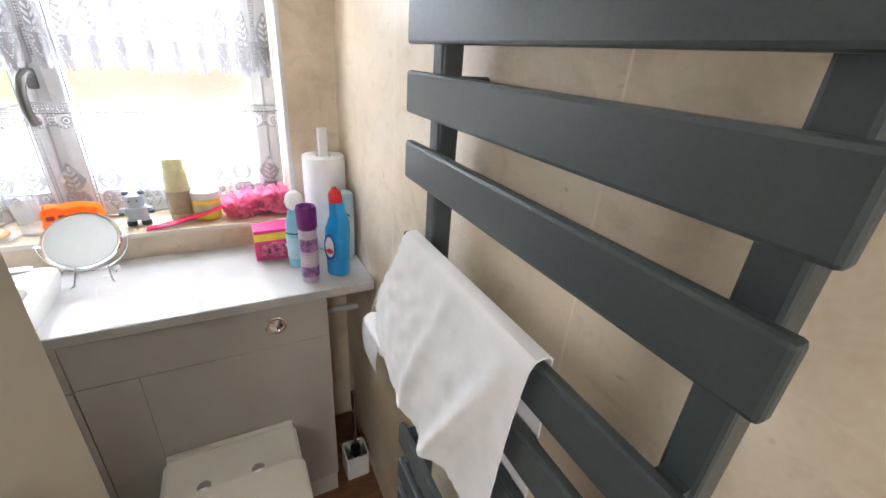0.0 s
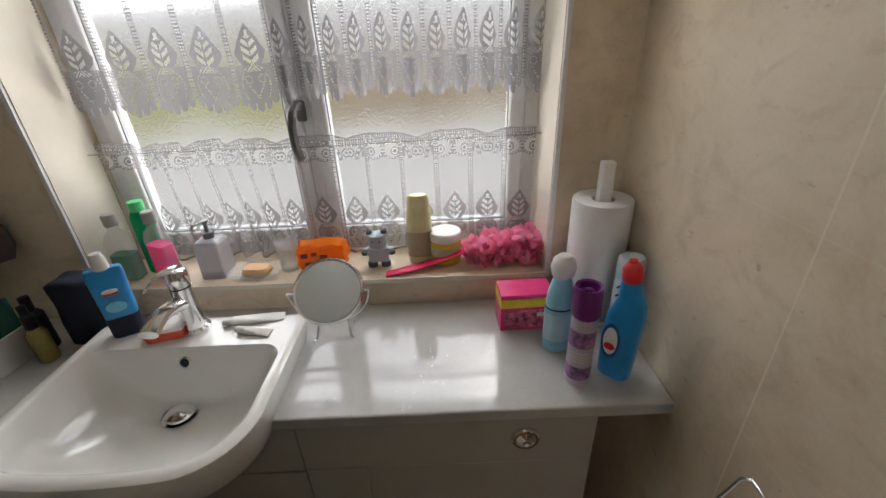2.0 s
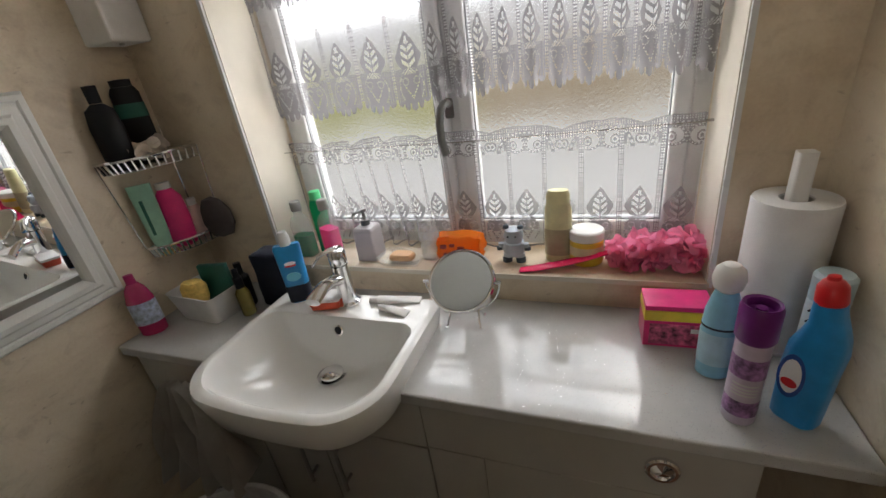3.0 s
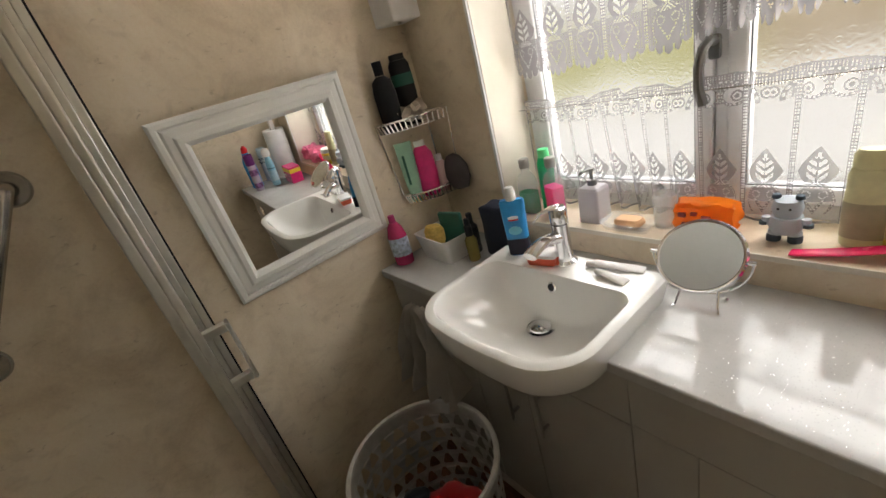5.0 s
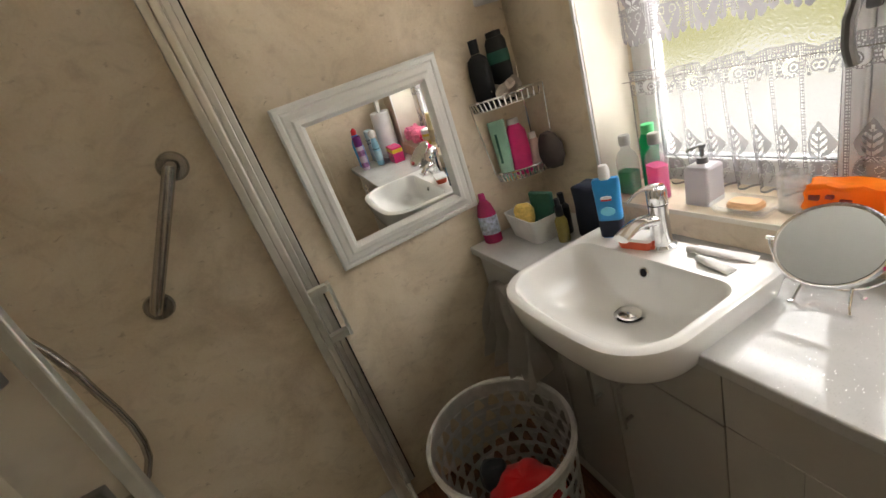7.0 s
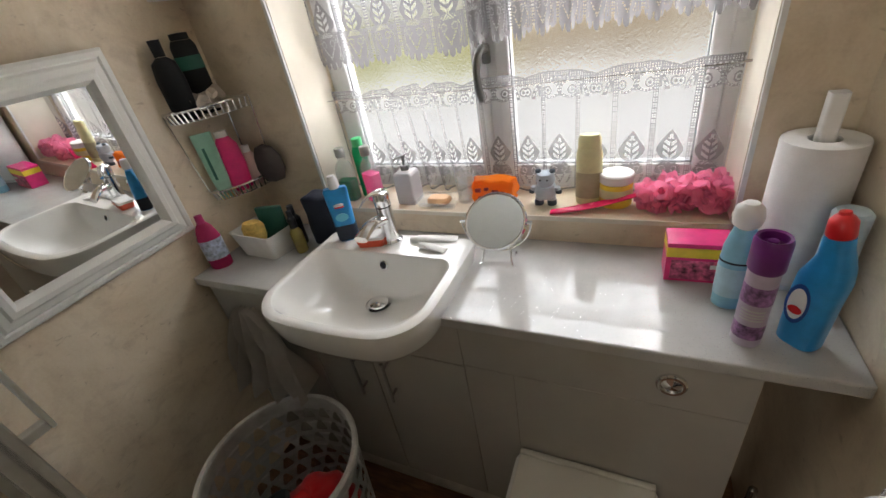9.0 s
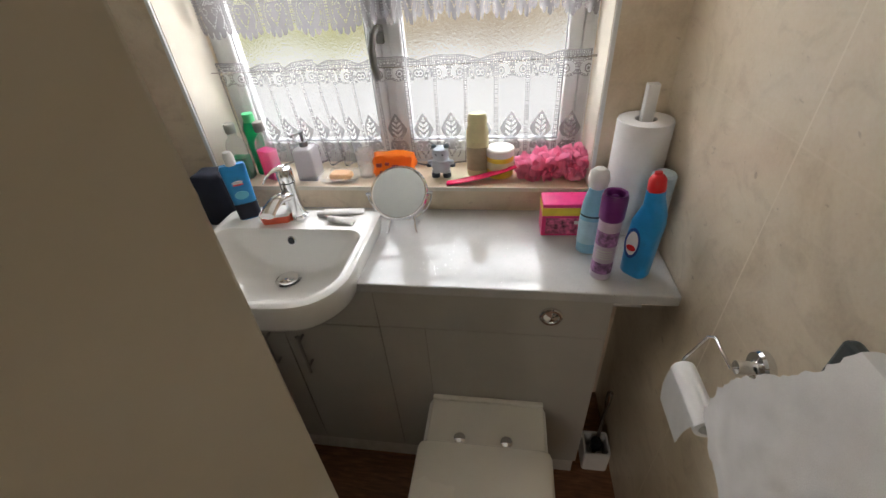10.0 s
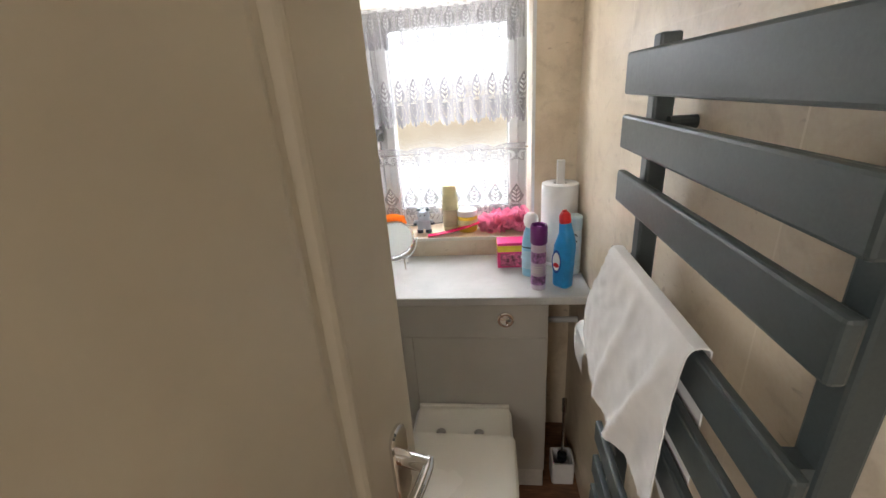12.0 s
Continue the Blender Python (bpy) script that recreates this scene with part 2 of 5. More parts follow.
CEILMAT = plain("ceiling_paint", (0.80, 0.79, 0.76), 0.8, wear=0.02)
# Magnifier glass is tinted dark so that its reflection comes out dimmer
DULLMIRROR = Mat("dimmed_mirror_glass", (0.52, 0.55, 0.56), 0.02, 1.0).m
MIRRORMAT = Mat("mirror_glass", (0.88, 0.89, 0.88), 0.0, 1.0).m
FRAMEWHITE = plain("white_frame_paint", (0.80, 0.80, 0.765), 0.35, wear=0.02, scale=12)
TOWELMAT = cloth_material("white_cotton", (0.80, 0.79, 0.79))
TAUPE = cloth_material("taupe_towel", (0.58, 0.53, 0.475))
LACE_SOLID = lace_material("lace_motif", 0.97)
LACE_FINE = lace_material("lace_motif_fine", 0.76)
HANDLE = plain("satin_nickel", (0.38, 0.365, 0.345), 0.36, 0.8, wear=0.1, scale=120)
BASKETPL = plain("pale_grey_plastic", (0.62, 0.61, 0.59), 0.38)
PINKROD = plain("raspberry_plastic", (0.80, 0.02, 0.13), 0.25)
LACE_NET = lace_material("lace_net", 0.22)
LACE_NET_DENSE = lace_material("lace_net_dense", 0.32)
FROST = frosted_material()
SHGLASS = Mat("shower_glass", (0.78, 0.82, 0.80), 0.04, Alpha=0.18, Specular_IOR_Level=0.9).m
WHITEPL = plain("white_plastic", (0.78, 0.77, 0.76), 0.35, wear=0.04)
GREYPL = plain("light_grey_plastic", (0.55, 0.545, 0.53), 0.4, wear=0.04)
PAPER = cloth_material("tissue_paper", (0.84, 0.84, 0.84), 500)
BLACKPL = plain("black_plastic", (0.008, 0.009, 0.012), 0.42, Specular_IOR_Level=0.3)
BLUEPL = plain("bright_blue_plastic", (0.02, 0.26, 0.60), 0.3)
PALEBLUE = plain("pale_blue_plastic", (0.25, 0.52, 0.68), 0.3)
REDPL = plain("red_plastic", (0.62, 0.015, 0.02), 0.3)
PURPLEPL = plain("purple_plastic", (0.14, 0.015, 0.16), 0.3)
LILAC = plain("lilac_label", (0.50, 0.42, 0.52), 0.3)
PINKPL = plain("hot_pink_plastic", (0.72, 0.03, 0.20), 0.3)
PINKNET = translucent("pink_net", (0.98, 0.38, 0.58))
YELLOWPL = plain("yellow_plastic", (0.80, 0.60, 0.05), 0.35)
CREAMPL = plain("cream_plastic", (0.72, 0.68, 0.40), 0.35)
ORANGEPL = translucent("orange_wrapper", (0.95, 0.30, 0.03))
GREENLIQ = translucent("green_liquid", (0.02, 0.42, 0.20))
PINKLIQ = translucent("pink_liquid", (0.95, 0.12, 0.45))
CLEARPL = Mat("clear_plastic", (0.85, 0.86, 0.86), 0.08, Alpha=0.22).m




MINTPL = plain("mint_plastic", (0.33, 0.58, 0.45), 0.35)
SOAPMAT = plain("soap_bar", (0.62, 0.36, 0.18), 0.5)
SPONGE = plain("yellow_sponge", (0.72, 0.50, 0.14), 0.9, wear=0.2, scale=90)
SHELL = plain("cream_shell", (0.62, 0.54, 0.46), 0.5)
NAVY = plain("navy_cloth", (0.012, 0.016, 0.035), 0.7)
DARKGREY = plain("dark_grey_cloth", (0.10, 0.085, 0.085), 0.9)
LANDING = plain("unseen_landing_tone", (0.52, 0.47, 0.39), 0.7, wear=0.04, scale=6)
GASKET = plain("grey_gasket", (0.25, 0.26, 0.27), 0.6)
PLANTGREEN = plain("dark_green_packet", (0.02, 0.12, 0.09), 0.4)
HIPPO = plain("pale_grey_toy", (0.45, 0.52, 0.60), 0.5)
PRINT_FLORAL = plain("floral_print", (0.26, 0.12, 0.28), 0.3, wear=0.9, scale=70)
GREENCAP = plain("green_plastic", (0.10, 0.62, 0.25), 0.3)


# ---- mesh helpers ----
def part(name, bm, material, parent=None, label="", smooth=False):
    me = bpy.data.meshes.new(name)
    bmesh.ops.recalc_face_normals(bm, faces=bm.faces)
    bm.to_mesh(me)
    bm.free()
    for m in material if isinstance(material, (list, tuple)) else [material]:
        me.materials.append(m)
    if smooth:
        me.shade_smooth()
        me.set_sharp_from_angle(angle=radians(35))
    ob = new(name, me)
    if parent is not None:
        ob.parent = parent
    return tagged(ob, label)


def thing(name, place, label, category, group="", turn=0):
    ob = new(name)
    ob.empty_display_size = 0.02
    ob.matrix_world = pose(*place, 0, 0, turn)
    return tagged(ob, label, category, group)


def structure(name, bm, material, parent=None, smooth=False):
    return tagged(part(name, bm, material, parent, smooth=smooth), kind="structure")


def box(x0, x1, y0, y1, z0, z1, bevel=0.0, bm=None, segments=2):
    """A box; the edges are rounded by bevel."""
    own = bmesh.new()
    v = [own.verts.new((x, y, z)) for x in (x0, x1) for y in (y0, y1) for z in (z0, z1)]
    for f in ((0, 1, 3, 2), (4, 6, 7, 5), (0, 4, 5, 1), (2, 3, 7, 6), (0, 2, 6, 4), (1, 5, 7, 3)):
        own.faces.new([v[i] for i in f])
    if bevel:
        bmesh.ops.bevel(own, geom=list(own.edges), offset=bevel, segments=segments, profile=0.5, affect="EDGES")
    return join(bm, own)


def join(bm, own):
    if bm is None:
        return own
    me = bpy.data.meshes.new("tmp")
    own.to_mesh(me)
    own.free()
    bm.from_mesh(me)
    bpy.data.meshes.remove(me)
    return bm


def rings(loops, caps=(True, True), bm=None, closed=True):
    """Skin through loops of points, each of the same length."""
    own = bm or bmesh.new()
    vs = [[own.verts.new(p) for p in loop] for loop in loops]
    n = len(vs[0])
    for a, b in zip(vs, vs[1:]):
        for i in range(n if closed else n - 1):
            own.faces.new((a[i], a[(i + 1) % n], b[(i + 1) % n], b[i]))
    if caps[0]:
        own.faces.new(vs[0][::-1])
    if caps[1]:
        own.faces.new(vs[-1])
    return own


def lathe(profile, at=(0, 0, 0), n=24, squash=1.0, bm=None, caps=(True, True)):
    """Turned shape: profile of (radius, height); squash flattens it in y."""
    return rings([[(at[0] + r * math.cos(2 * math.pi * i / n), at[1] + r * squash * math.sin(2 * math.pi * i / n), at[2] + z)
                   for i in range(n)] for r, z in profile], caps, bm)


def tube(points, r, n=10, bm=None, closed=False):
    """A round bar along points."""
    pts = [Vector(p) for p in points]
    loops = []
    up = None
    for i, p in enumerate(pts):
        if closed:
            d = (pts[(i + 1) % len(pts)] - pts[i - 1]).normalized()
        else:
            d = (pts[min(i + 1, len(pts) - 1)] - pts[max(i - 1, 0)]).normalized()
        if up is None:
            up = Vector((0, 0, 1)) if abs(d.z) < 0.9 else Vector((1, 0, 0))
        a = (up - d * up.dot(d)).normalized()
        up = a
        b = d.cross(a)
        loops.append([p + (a * math.cos(t) + b * math.sin(t)) * r for t in [2 * math.pi * k / n for k in range(n)]])
    if closed:
        loops.append(loops[0])
        return rings(loops, (False, False), bm)
    return rings(loops, (True, True), bm)


def arc(c, r, a0, a1, n, plane="xy"):
    out = []
    for i in range(n + 1):
        a = radians(a0 + (a1 - a0) * i / n)
        u, v = r * math.cos(a), r * math.sin(a)
        out.append({"xy": (c[0] + u, c[1] + v, c[2]), "xz": (c[0] + u, c[1], c[2] + v), "yz": (c[0], c[1] + u, c[2] + v)}[plane])
    return out


def rounded(x0, x1, y0, y1, z, rf, rb, n=8, bow=0.0):
    """A rectangle with corner radii rf at the front (low y) and rb at the back; bow swells the front."""
    pts = []
    for cx, cy, r, a in ((x1 - rf, y0 + rf, rf, -90), (x1 - rb, y1 - rb, rb, 0), (x0 + rb, y1 - rb, rb, 90), (x0 + rf, y0 + rf, rf, 180)):
        for i in range(n + 1):
            t = radians(a + 90 * i / n)
            pts.append([cx + r * math.cos(t), cy + r * math.sin(t), z])
    m = n * 2
    front = []
    for k in range(1, m):          # front straight run, bowed
        s = k / m
        front.append([x0 + rf + (x1 - x0 - 2 * rf) * s, y0, z])
    pts = pts + front
    if bow:
        for p in pts:
            s = (p[0] - (x0 + x1) / 2) / ((x1 - x0) / 2)
            w = max(0.0, 1 - (p[1] - y0) / (y1 - y0))
            p[1] -= bow * (1 - s * s) * w
    return [tuple(p) for p in pts]


def prism(points, z0, z1, axis="z"):
    """A slab between two copies of a flat outline."""
    if axis == "z":
        return rings([[(x, y, z0) for x, y in points], [(x, y, z1) for x, y in points]])
    if axis == "y":
        return rings([[(x, z0, y) for x, y in points], [(x, z1, y) for x, y in points]])
    return rings([[(z0, x, y) for x, y in points], [(z1, x, y) for x, y in points]])


def moved(bm, m):
    bmesh.ops.transform(bm, matrix=m, verts=bm.verts)
    return bm


# ---- structure ----
structure("floor", box(-W - 0.1, 0.1, -3.6, 0.25, -0.06, 0.0), FLOOR)
structure("ceiling", box(-W - 0.1, 0.1, -3.6, 0.30, TOP, TOP + 0.05), CEILMAT)
structure("wall_right", box(0.0, 0.1, BACK, 0.25, 0.0, TOP), PANEL_JOINTED)
structure("wall_mirror", box(-W - 0.1, -W, BACK, 0.25, 0.0, TOP), PANEL)
wall_w = box(-W, WX0, 0.0, 0.25, 0.0, TOP)
box(WX1, 0.0, 0.0, 0.25, 0.0, TOP, bm=wall_w)
box(WX0, WX1, 0.0, 0.25, 0.0, SZ - 0.012, bm=wall_w)
box(WX0, WX1, 0.0, 0.25, WZ1, TOP, bm=wall_w)
structure("wall_window", wall_w, PANEL)
DX0 = -0.66
wall_d = box(-W, DX0, BACK - 0.1, BACK, 0.0, TOP)
box(DX0, 0.0, BACK - 0.1, BACK, 2.0, TOP, bm=wall_d)
structure("wall_door", wall_d, PANEL)
# Unseen landing walls; their tone is set to limit bounced light
hall = box(-W - 0.1, -W, -3.6, BACK - 0.1, 0, TOP)
box(0.0, 0.1, -3.6, BACK, 0, TOP, bm=hall)
box(-W, 0.0, -3.7, -3.6, 0, TOP, bm=hall)
structure("wall_landing", hall, LANDING)
structure("window_sill", box(WX0 + 0.001, WX1 - 0.001, -0.006, 0.165, SZ - 0.012, SZ, 0.002), PANEL)
# reveal linings and the white angle trim on the window wall's arris
structure("reveal", box(WX0, WX0 + 0.006, 0.004, 0.165, SZ, WZ1), REVEAL)
structure("reveal", box(WX1 - 0.006, WX1, 0.004, 0.165, SZ, WZ1), REVEAL)
structure("reveal", box(WX0 + 0.006, WX1 - 0.006, 0.004, 0.165, WZ1 - 0.006, WZ1), REVEAL)
structure("trim", box(WX0 - 0.006, WX0 + 0.004, -0.003, 0.004, SZ, WZ1 + 0.006), UPVC)
structure("trim", box(WX1 - 0.004, WX1 + 0.006, -0.003, 0.004, SZ - 0.012, WZ1 + 0.006), UPVC)
structure("trim", box(WX0 + 0.004, WX1 - 0.004, -0.009, -0.005, SZ - 0.012, SZ + 0.001, 0.001), REVEAL)
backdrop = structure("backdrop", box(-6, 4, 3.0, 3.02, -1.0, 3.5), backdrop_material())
structure("ground", box(-8, 6, 0.26, 12, -0.2, -0.1), plain("paving", (0.35, 0.34, 0.32), 0.8))

# window: outer frame, mullion, sashes, panes
FY0, FY1 = 0.165, 0.225
win = tagged(new("window_1"), kind="structure")
MX0, MX1 = -0.785, -0.68


def frame_bm(x0, x1, z0, z1, w, y0, y1, bevel=0.004):
    bm = box(x0, x0 + w, y0, y1, z0, z1, bevel)
    box(x1 - w, x1, y0, y1, z0, z1, bevel, bm)
    box(x0 + w, x1 - w, y0 + 0.0005, y1 - 0.0005, z0, z0 + w, bevel, bm)
    return box(x0 + w, x1 - w, y0 + 0.0005, y1 - 0.0005, z1 - w, z1, bevel, bm)


tagged(part("window_frame", frame_bm(WX0 + 0.006, WX1 - 0.006, SZ, WZ1 - 0.006, 0.035, FY0 + 0.01, FY1), UPVC, win), kind="structure")
tagged(part("mullion", box(-0.745, -0.72, FY0 + 0.012, FY1 - 0.002, SZ + 0.035, WZ1 - 0.041, 0.003), UPVC, win), kind="structure")
for x0, x1 in ((WX0 + 0.042, -0.746), (-0.719, WX1 - 0.042)):
    sash = tagged(part("sash", frame_bm(x0, x1, SZ + 0.037, WZ1 - 0.043, 0.038, FY0, FY1 - 0.01, 0.006), UPVC, win), kind="structure")
    pane = tagged(part("pane", box(x0 + 0.038, x1 - 0.038, FY0 + 0.022, FY0 + 0.026, SZ + 0.075, WZ1 - 0.081), FROST, win), kind="structure")
    pane.visible_shadow = False
    tagged(part("gasket", frame_bm(x0 + 0.038, x1 - 0.038, SZ + 0.075, WZ1 - 0.081, 0.003, FY0 + 0.008, FY0 + 0.02, 0), GASKET, win), kind="structure")
hb = box(-0.752, -0.728, 0.150, 0.164, 1.285, 1.335, 0.006)
tube([(-0.740, 0.155, 1.322), (-0.741, 0.128, 1.328), (-0.748, 0.118, 1.315), (-0.756, 0.116, 1.28), (-0.757, 0.118, 1.235), (-0.750, 0.122, 1.200)], 0.0105, 10, hb)
tagged(part("window_handle", hb, DARKSTEEL, win, "grey metal casement handle", True), kind="structure")


# ---- net curtains ----
def lace_kind(u, v, height, upper):
    """-1 outside the cloth, 0 hole, 1 net, 2 solid thread, for a place on the lace: u along, v up from the hem."""
    P = 0.070
    k = (u / P) % 1.0 - 0.5
    x = k * P
    ax = abs(x)
    side = P / 2 - ax
    top = height - v
    # fringe: a fan of petals under each motif
    if upper:
        petal = abs(((u / P) * 5) % 1.0 - 0.5) * 2
        bottom = 0.013 * (abs(k) * 2) ** 1.6 + 0.009 * petal ** 2.5
        if v < bottom + 0.001:
            return -1
    # ladder stripe between the motifs
    if side < 0.0042 and (upper or top > 0.012):
        return 0 if (v % 0.0046) > 0.0022 and 0.0006 < side < 0.0030 else 2
    hem = 0.018 if upper else 0.016
    y = v - hem
    if upper and y <= 0.0:
        return 0 if petal > 0.86 and y < -0.004 else 2
    if not upper and v < 0.0035:
        return 2
    # dotted shield with two rosettes and a dotted vee under the leaf
    H = 0.050
    if 0.0 < y < H:
        w = 0.0255 * math.sin(math.pi * min(1.0, y / H * 0.80 + 0.16)) ** 0.55
        edge = w - ax
        if 0.0 < edge < 0.0036:
            return 0 if int(y / 0.0021) % 2 and 0.0009 < edge < 0.0027 else 2
        if edge >= 0.0036:
            q = math.hypot(ax - 0.0105, y - 0.031)
            if q < 0.0090:
                return 2 if q > 0.0064 or q < 0.0046 or int((math.atan2(y - 0.031, ax - 0.0105) + 4) * 4) % 2 else 0
            vee = abs(ax - (y - 0.004) * 0.62)
            if y < 0.026 and vee < 0.0024:
                return 0 if int(y / 0.0022) % 2 and vee < 0.0013 else 2
            if y > 0.042 and int((ax + y) / 0.0024) % 2:
                return 0
            return 2 if upper or y > 0.020 else 1
        return 2 if upper and (u % 0.0042 > 0.0013 or v % 0.0042 < 0.0015) else 1
    # pointed leaf with a sprig cut out of it
    ly = y - H + 0.002
    if 0 <= ly < 0.058:
        q = ly / 0.058
        half = 0.0255 * (math.sin(min(1.0, q * 1.9 + 0.30) * math.pi / 2) if q < 0.36 else max(0.0, (1 - q) / 0.64) ** 0.92)
        if ax < half:
            if 0.03 < q < 0.72:
                rise = ly - ax * 0.75
                m = (rise / 0.0118) % 1.0
                if 0.0012 < ax < min(half - 0.006, 0.0125) and 0.18 < m < 0.74 and rise > 0.001:
                    return 0
            if 0.72 <= q < 0.84 and ax < 0.0022:
                return 0
            return 2
    if not upper and top < 0.058:
        # heading: wide dotted arches over pairs of scrolls, under a wavy edge
        X = abs(((u / (2 * P) + 0.25) % 1.0) - 0.5) * 2 * P
        wave = 0.010 * (X / P) ** 2
        if top < wave:
            return -1
        if top < wave + 0.0030:
            return 2
        arch = math.hypot(X / 0.058, (0.050 - top) / 0.040) if top < 0.050 else 9.0
        if arch >= 1.0 and top < 0.026 and arch < 8:
            return 2 if (u % 0.0044) < 0.0028 or (top % 0.0044) < 0.0018 else 0
        if 0.86 < arch < 1.0:
            return 0 if int(math.atan2(0.050 - top, X) / 0.10) % 2 and 0.895 < arch < 0.965 else 2
        inner = math.hypot((X - 0.020) / 0.021, (top - 0.034) / 0.017)
        if inner < 1.0:
            if inner > 0.74:
                return 0 if int((math.atan2(top - 0.034, X - 0.020) + 4) / 0.20) % 2 and 0.80 < inner < 0.93 else 2
            curl = math.hypot(X - 0.024, top - 0.036)
            return 2 if curl < 0.0032 or 0.0058 < curl < 0.0085 else 0
        if arch <= 0.86 and top < 0.046 and X < 0.044:
            return 2 if (u % 0.0040) < 0.0022 or (top % 0.0040) < 0.0014 else 1
        if X > 0.050 and 0.018 < top < 0.046:
            curl = math.hypot(X - 0.066, top - 0.036)
            if curl < 0.0085:
                return 2 if curl < 0.0030 or curl > 0.0055 else 0
    return 1


def curtain(name, label, x0, x1, y, z0, z1, upper, gather, scale):
    """gather(s): metres of cloth to each metre of width at the share s of the way along."""
    cell = 0.0018
    n = 400
    cum = [0.0]
    for i in range(n):
        cum.append(cum[-1] + gather((i + 0.5) / n) * (x1 - x0) / n)
    length = cum[-1]
    nu, nv = int(length / cell), int((z1 - z0) / cell)
    verts, faces, mats = [], [], []
    k = 0
    for i in range(nu + 1):
        u = i * cell
        while k < n - 1 and cum[k + 1] < u:
            k += 1
        s = (k + (u - cum[k]) / (cum[k + 1] - cum[k])) / n
        g = gather(s)
        phase = 2 * math.pi * u / (0.070 * scale)
        fold = math.sqrt(max(0.0, g * g - 1)) * 0.0115 + 0.0015
        for j in range(nv + 1):
            v = j * cell
            h = v / (z1 - z0)
            hang = 1.0 - 0.45 * h
            yy = y + fold * hang * math.cos(phase)
            xx = x0 + (x1 - x0) * s + fold * 0.15 * math.sin(2 * phase + 1.0) * hang + 0.004 * (1 - h) * math.sin(s * 17)
            if not upper:
                xx += 0.034 * (1 - h) ** 1.3 * math.exp(-((s - 0.27) / 0.11) ** 2)
            zz = z0 + v + 0.003 * math.sin(s * 31) * (1 - h)
            if upper and s < 0.5:
                zz -= 0.020 * (1 - h) * min(1.0, (0.5 - s) * 12)
            if not upper:
                zz -= (0.003 + 0.004 * (g - 1)) * abs(math.sin(s * 11)) * h
            verts.append((min(max(xx, x0 - 0.004), x1 + 0.006), min(yy, 0.158), zz))
    for i in range(nu):
        for j in range(nv):
            kind = lace_kind((i + 0.5) * cell / scale, (j + 0.5) * cell / scale, (z1 - z0) / scale, upper)
            if kind > 0:
                a = i * (nv + 1) + j
                faces.append((a, a + nv + 1, a + nv + 2, a + 1))
                mats.append(kind - 1)
    me = bpy.data.meshes.new(name)
    me.from_pydata(verts, [], faces)
    me.materials.append(LACE_NET_DENSE if upper else LACE_NET)
    me.materials.append(LACE_SOLID if upper else LACE_FINE)
    me.polygons.foreach_set("material_index", mats)
    me.shade_smooth()
    me.update()
    top = thing(name, (0, 0, 0), label, "curtain")
    ob = new("lace", me)
    ob.parent = top
    return top


up_cur = curtain("net_curtain", "white lace net curtain with leaf motifs and scalloped hem", WX0 + 0.02, WX1 - 0.014, 0.130, 1.335, 1.745, True,
                 lambda q: 1.03 if q < 0.42 else 1.72, 1.42)
low_cur = curtain("cafe_net_curtain", "white lace cafe curtain with leaf motifs on a wire", WX0 + 0.02, WX1 - 0.014, 0.136, 0.935, 1.260, False,
                  lambda q: 1.10 + 0.75 * math.exp(-((q - 0.24) / 0.15) ** 4), 1.36)
val_cur = curtain("net_valance", "short white lace valance with pointed hem above the net curtain", WX0 + 0.03, WX1 - 0.020, 0.108, 1.608, 1.742, True,
                  lambda q: 1.25, 1.0)
part("rod", tube([(WX0 + 0.006, 0.106, 1.7395), (WX1 - 0.006, 0.106, 1.7395)], 0.003, 8), UPVC, val_cur, "thin white curtain rod")
part("wire", tube([(WX0 + 0.006, 0.128, 1.232), (-0.7, 0.128, 1.229), (WX1 - 0.006, 0.128, 1.238)], 0.0013, 6), STEEL, low_cur, "thin steel curtain wire")
ey = tube([(WX1 - 0.020, 0.126, 1.240), (WX1 - 0.006, 0.126, 1.240)], 0.003, 8)
part("hook", ey, STEEL, low_cur)
part("rod", tube([(WX0 + 0.006, 0.126, 1.738), (WX1 - 0.006, 0.126, 1.738)], 0.004, 8), UPVC, up_cur, "thin white curtain rod")

# ---- vanity run ----
wt = thing("worktop", (0, 0, CZ), "white sparkle laminate worktop with a rounded front edge", "worktop")
wbm = box(-0.752, -0.002, -0.362, -0.002, -0.028, 0.0, 0.004)
part("slab", wbm, WORKTOP, wt)
part("slab", box(-W + 0.002, -1.165, -0.362, -0.002, -0.028, 0.0, 0.004), WORKTOP, wt)
part("slab", box(-1.164, -0.753, -0.112, -0.002, -0.029, -0.0005, 0.0), WORKTOP, wt)


def handle_bar(x, z, y, length=0.15):
    bm = tube([(x, y - 0.028, z - length / 2), (x, y - 0.028, z + length / 2)], 0.0055, 12)
    for s in (-1, 1):
        tube([(x, y, z + s * length * 0.36), (x, y - 0.028, z + s * length * 0.36)], 0.0045, 10, bm)
    return bm


CY = -0.352   # cabinet faces
vc = thing("vanity_cabinet", (0, 0, 0), "cashmere grey two-door vanity cabinet under the washbasin", "cabinet")
part("body", box(-1.185, -0.700, CY + 0.019, -0.004, 0.11, 0.735, 0.001), CABINET, vc)
part("side", box(-0.718, -0.7000, CY + 0.003, -0.004, 0.7355, 0.819, 0.001), CABINET, vc)
part("side", box(-1.185, -1.184, CY + 0.019, -0.004, 0.7355, 0.819), CABINET, vc)
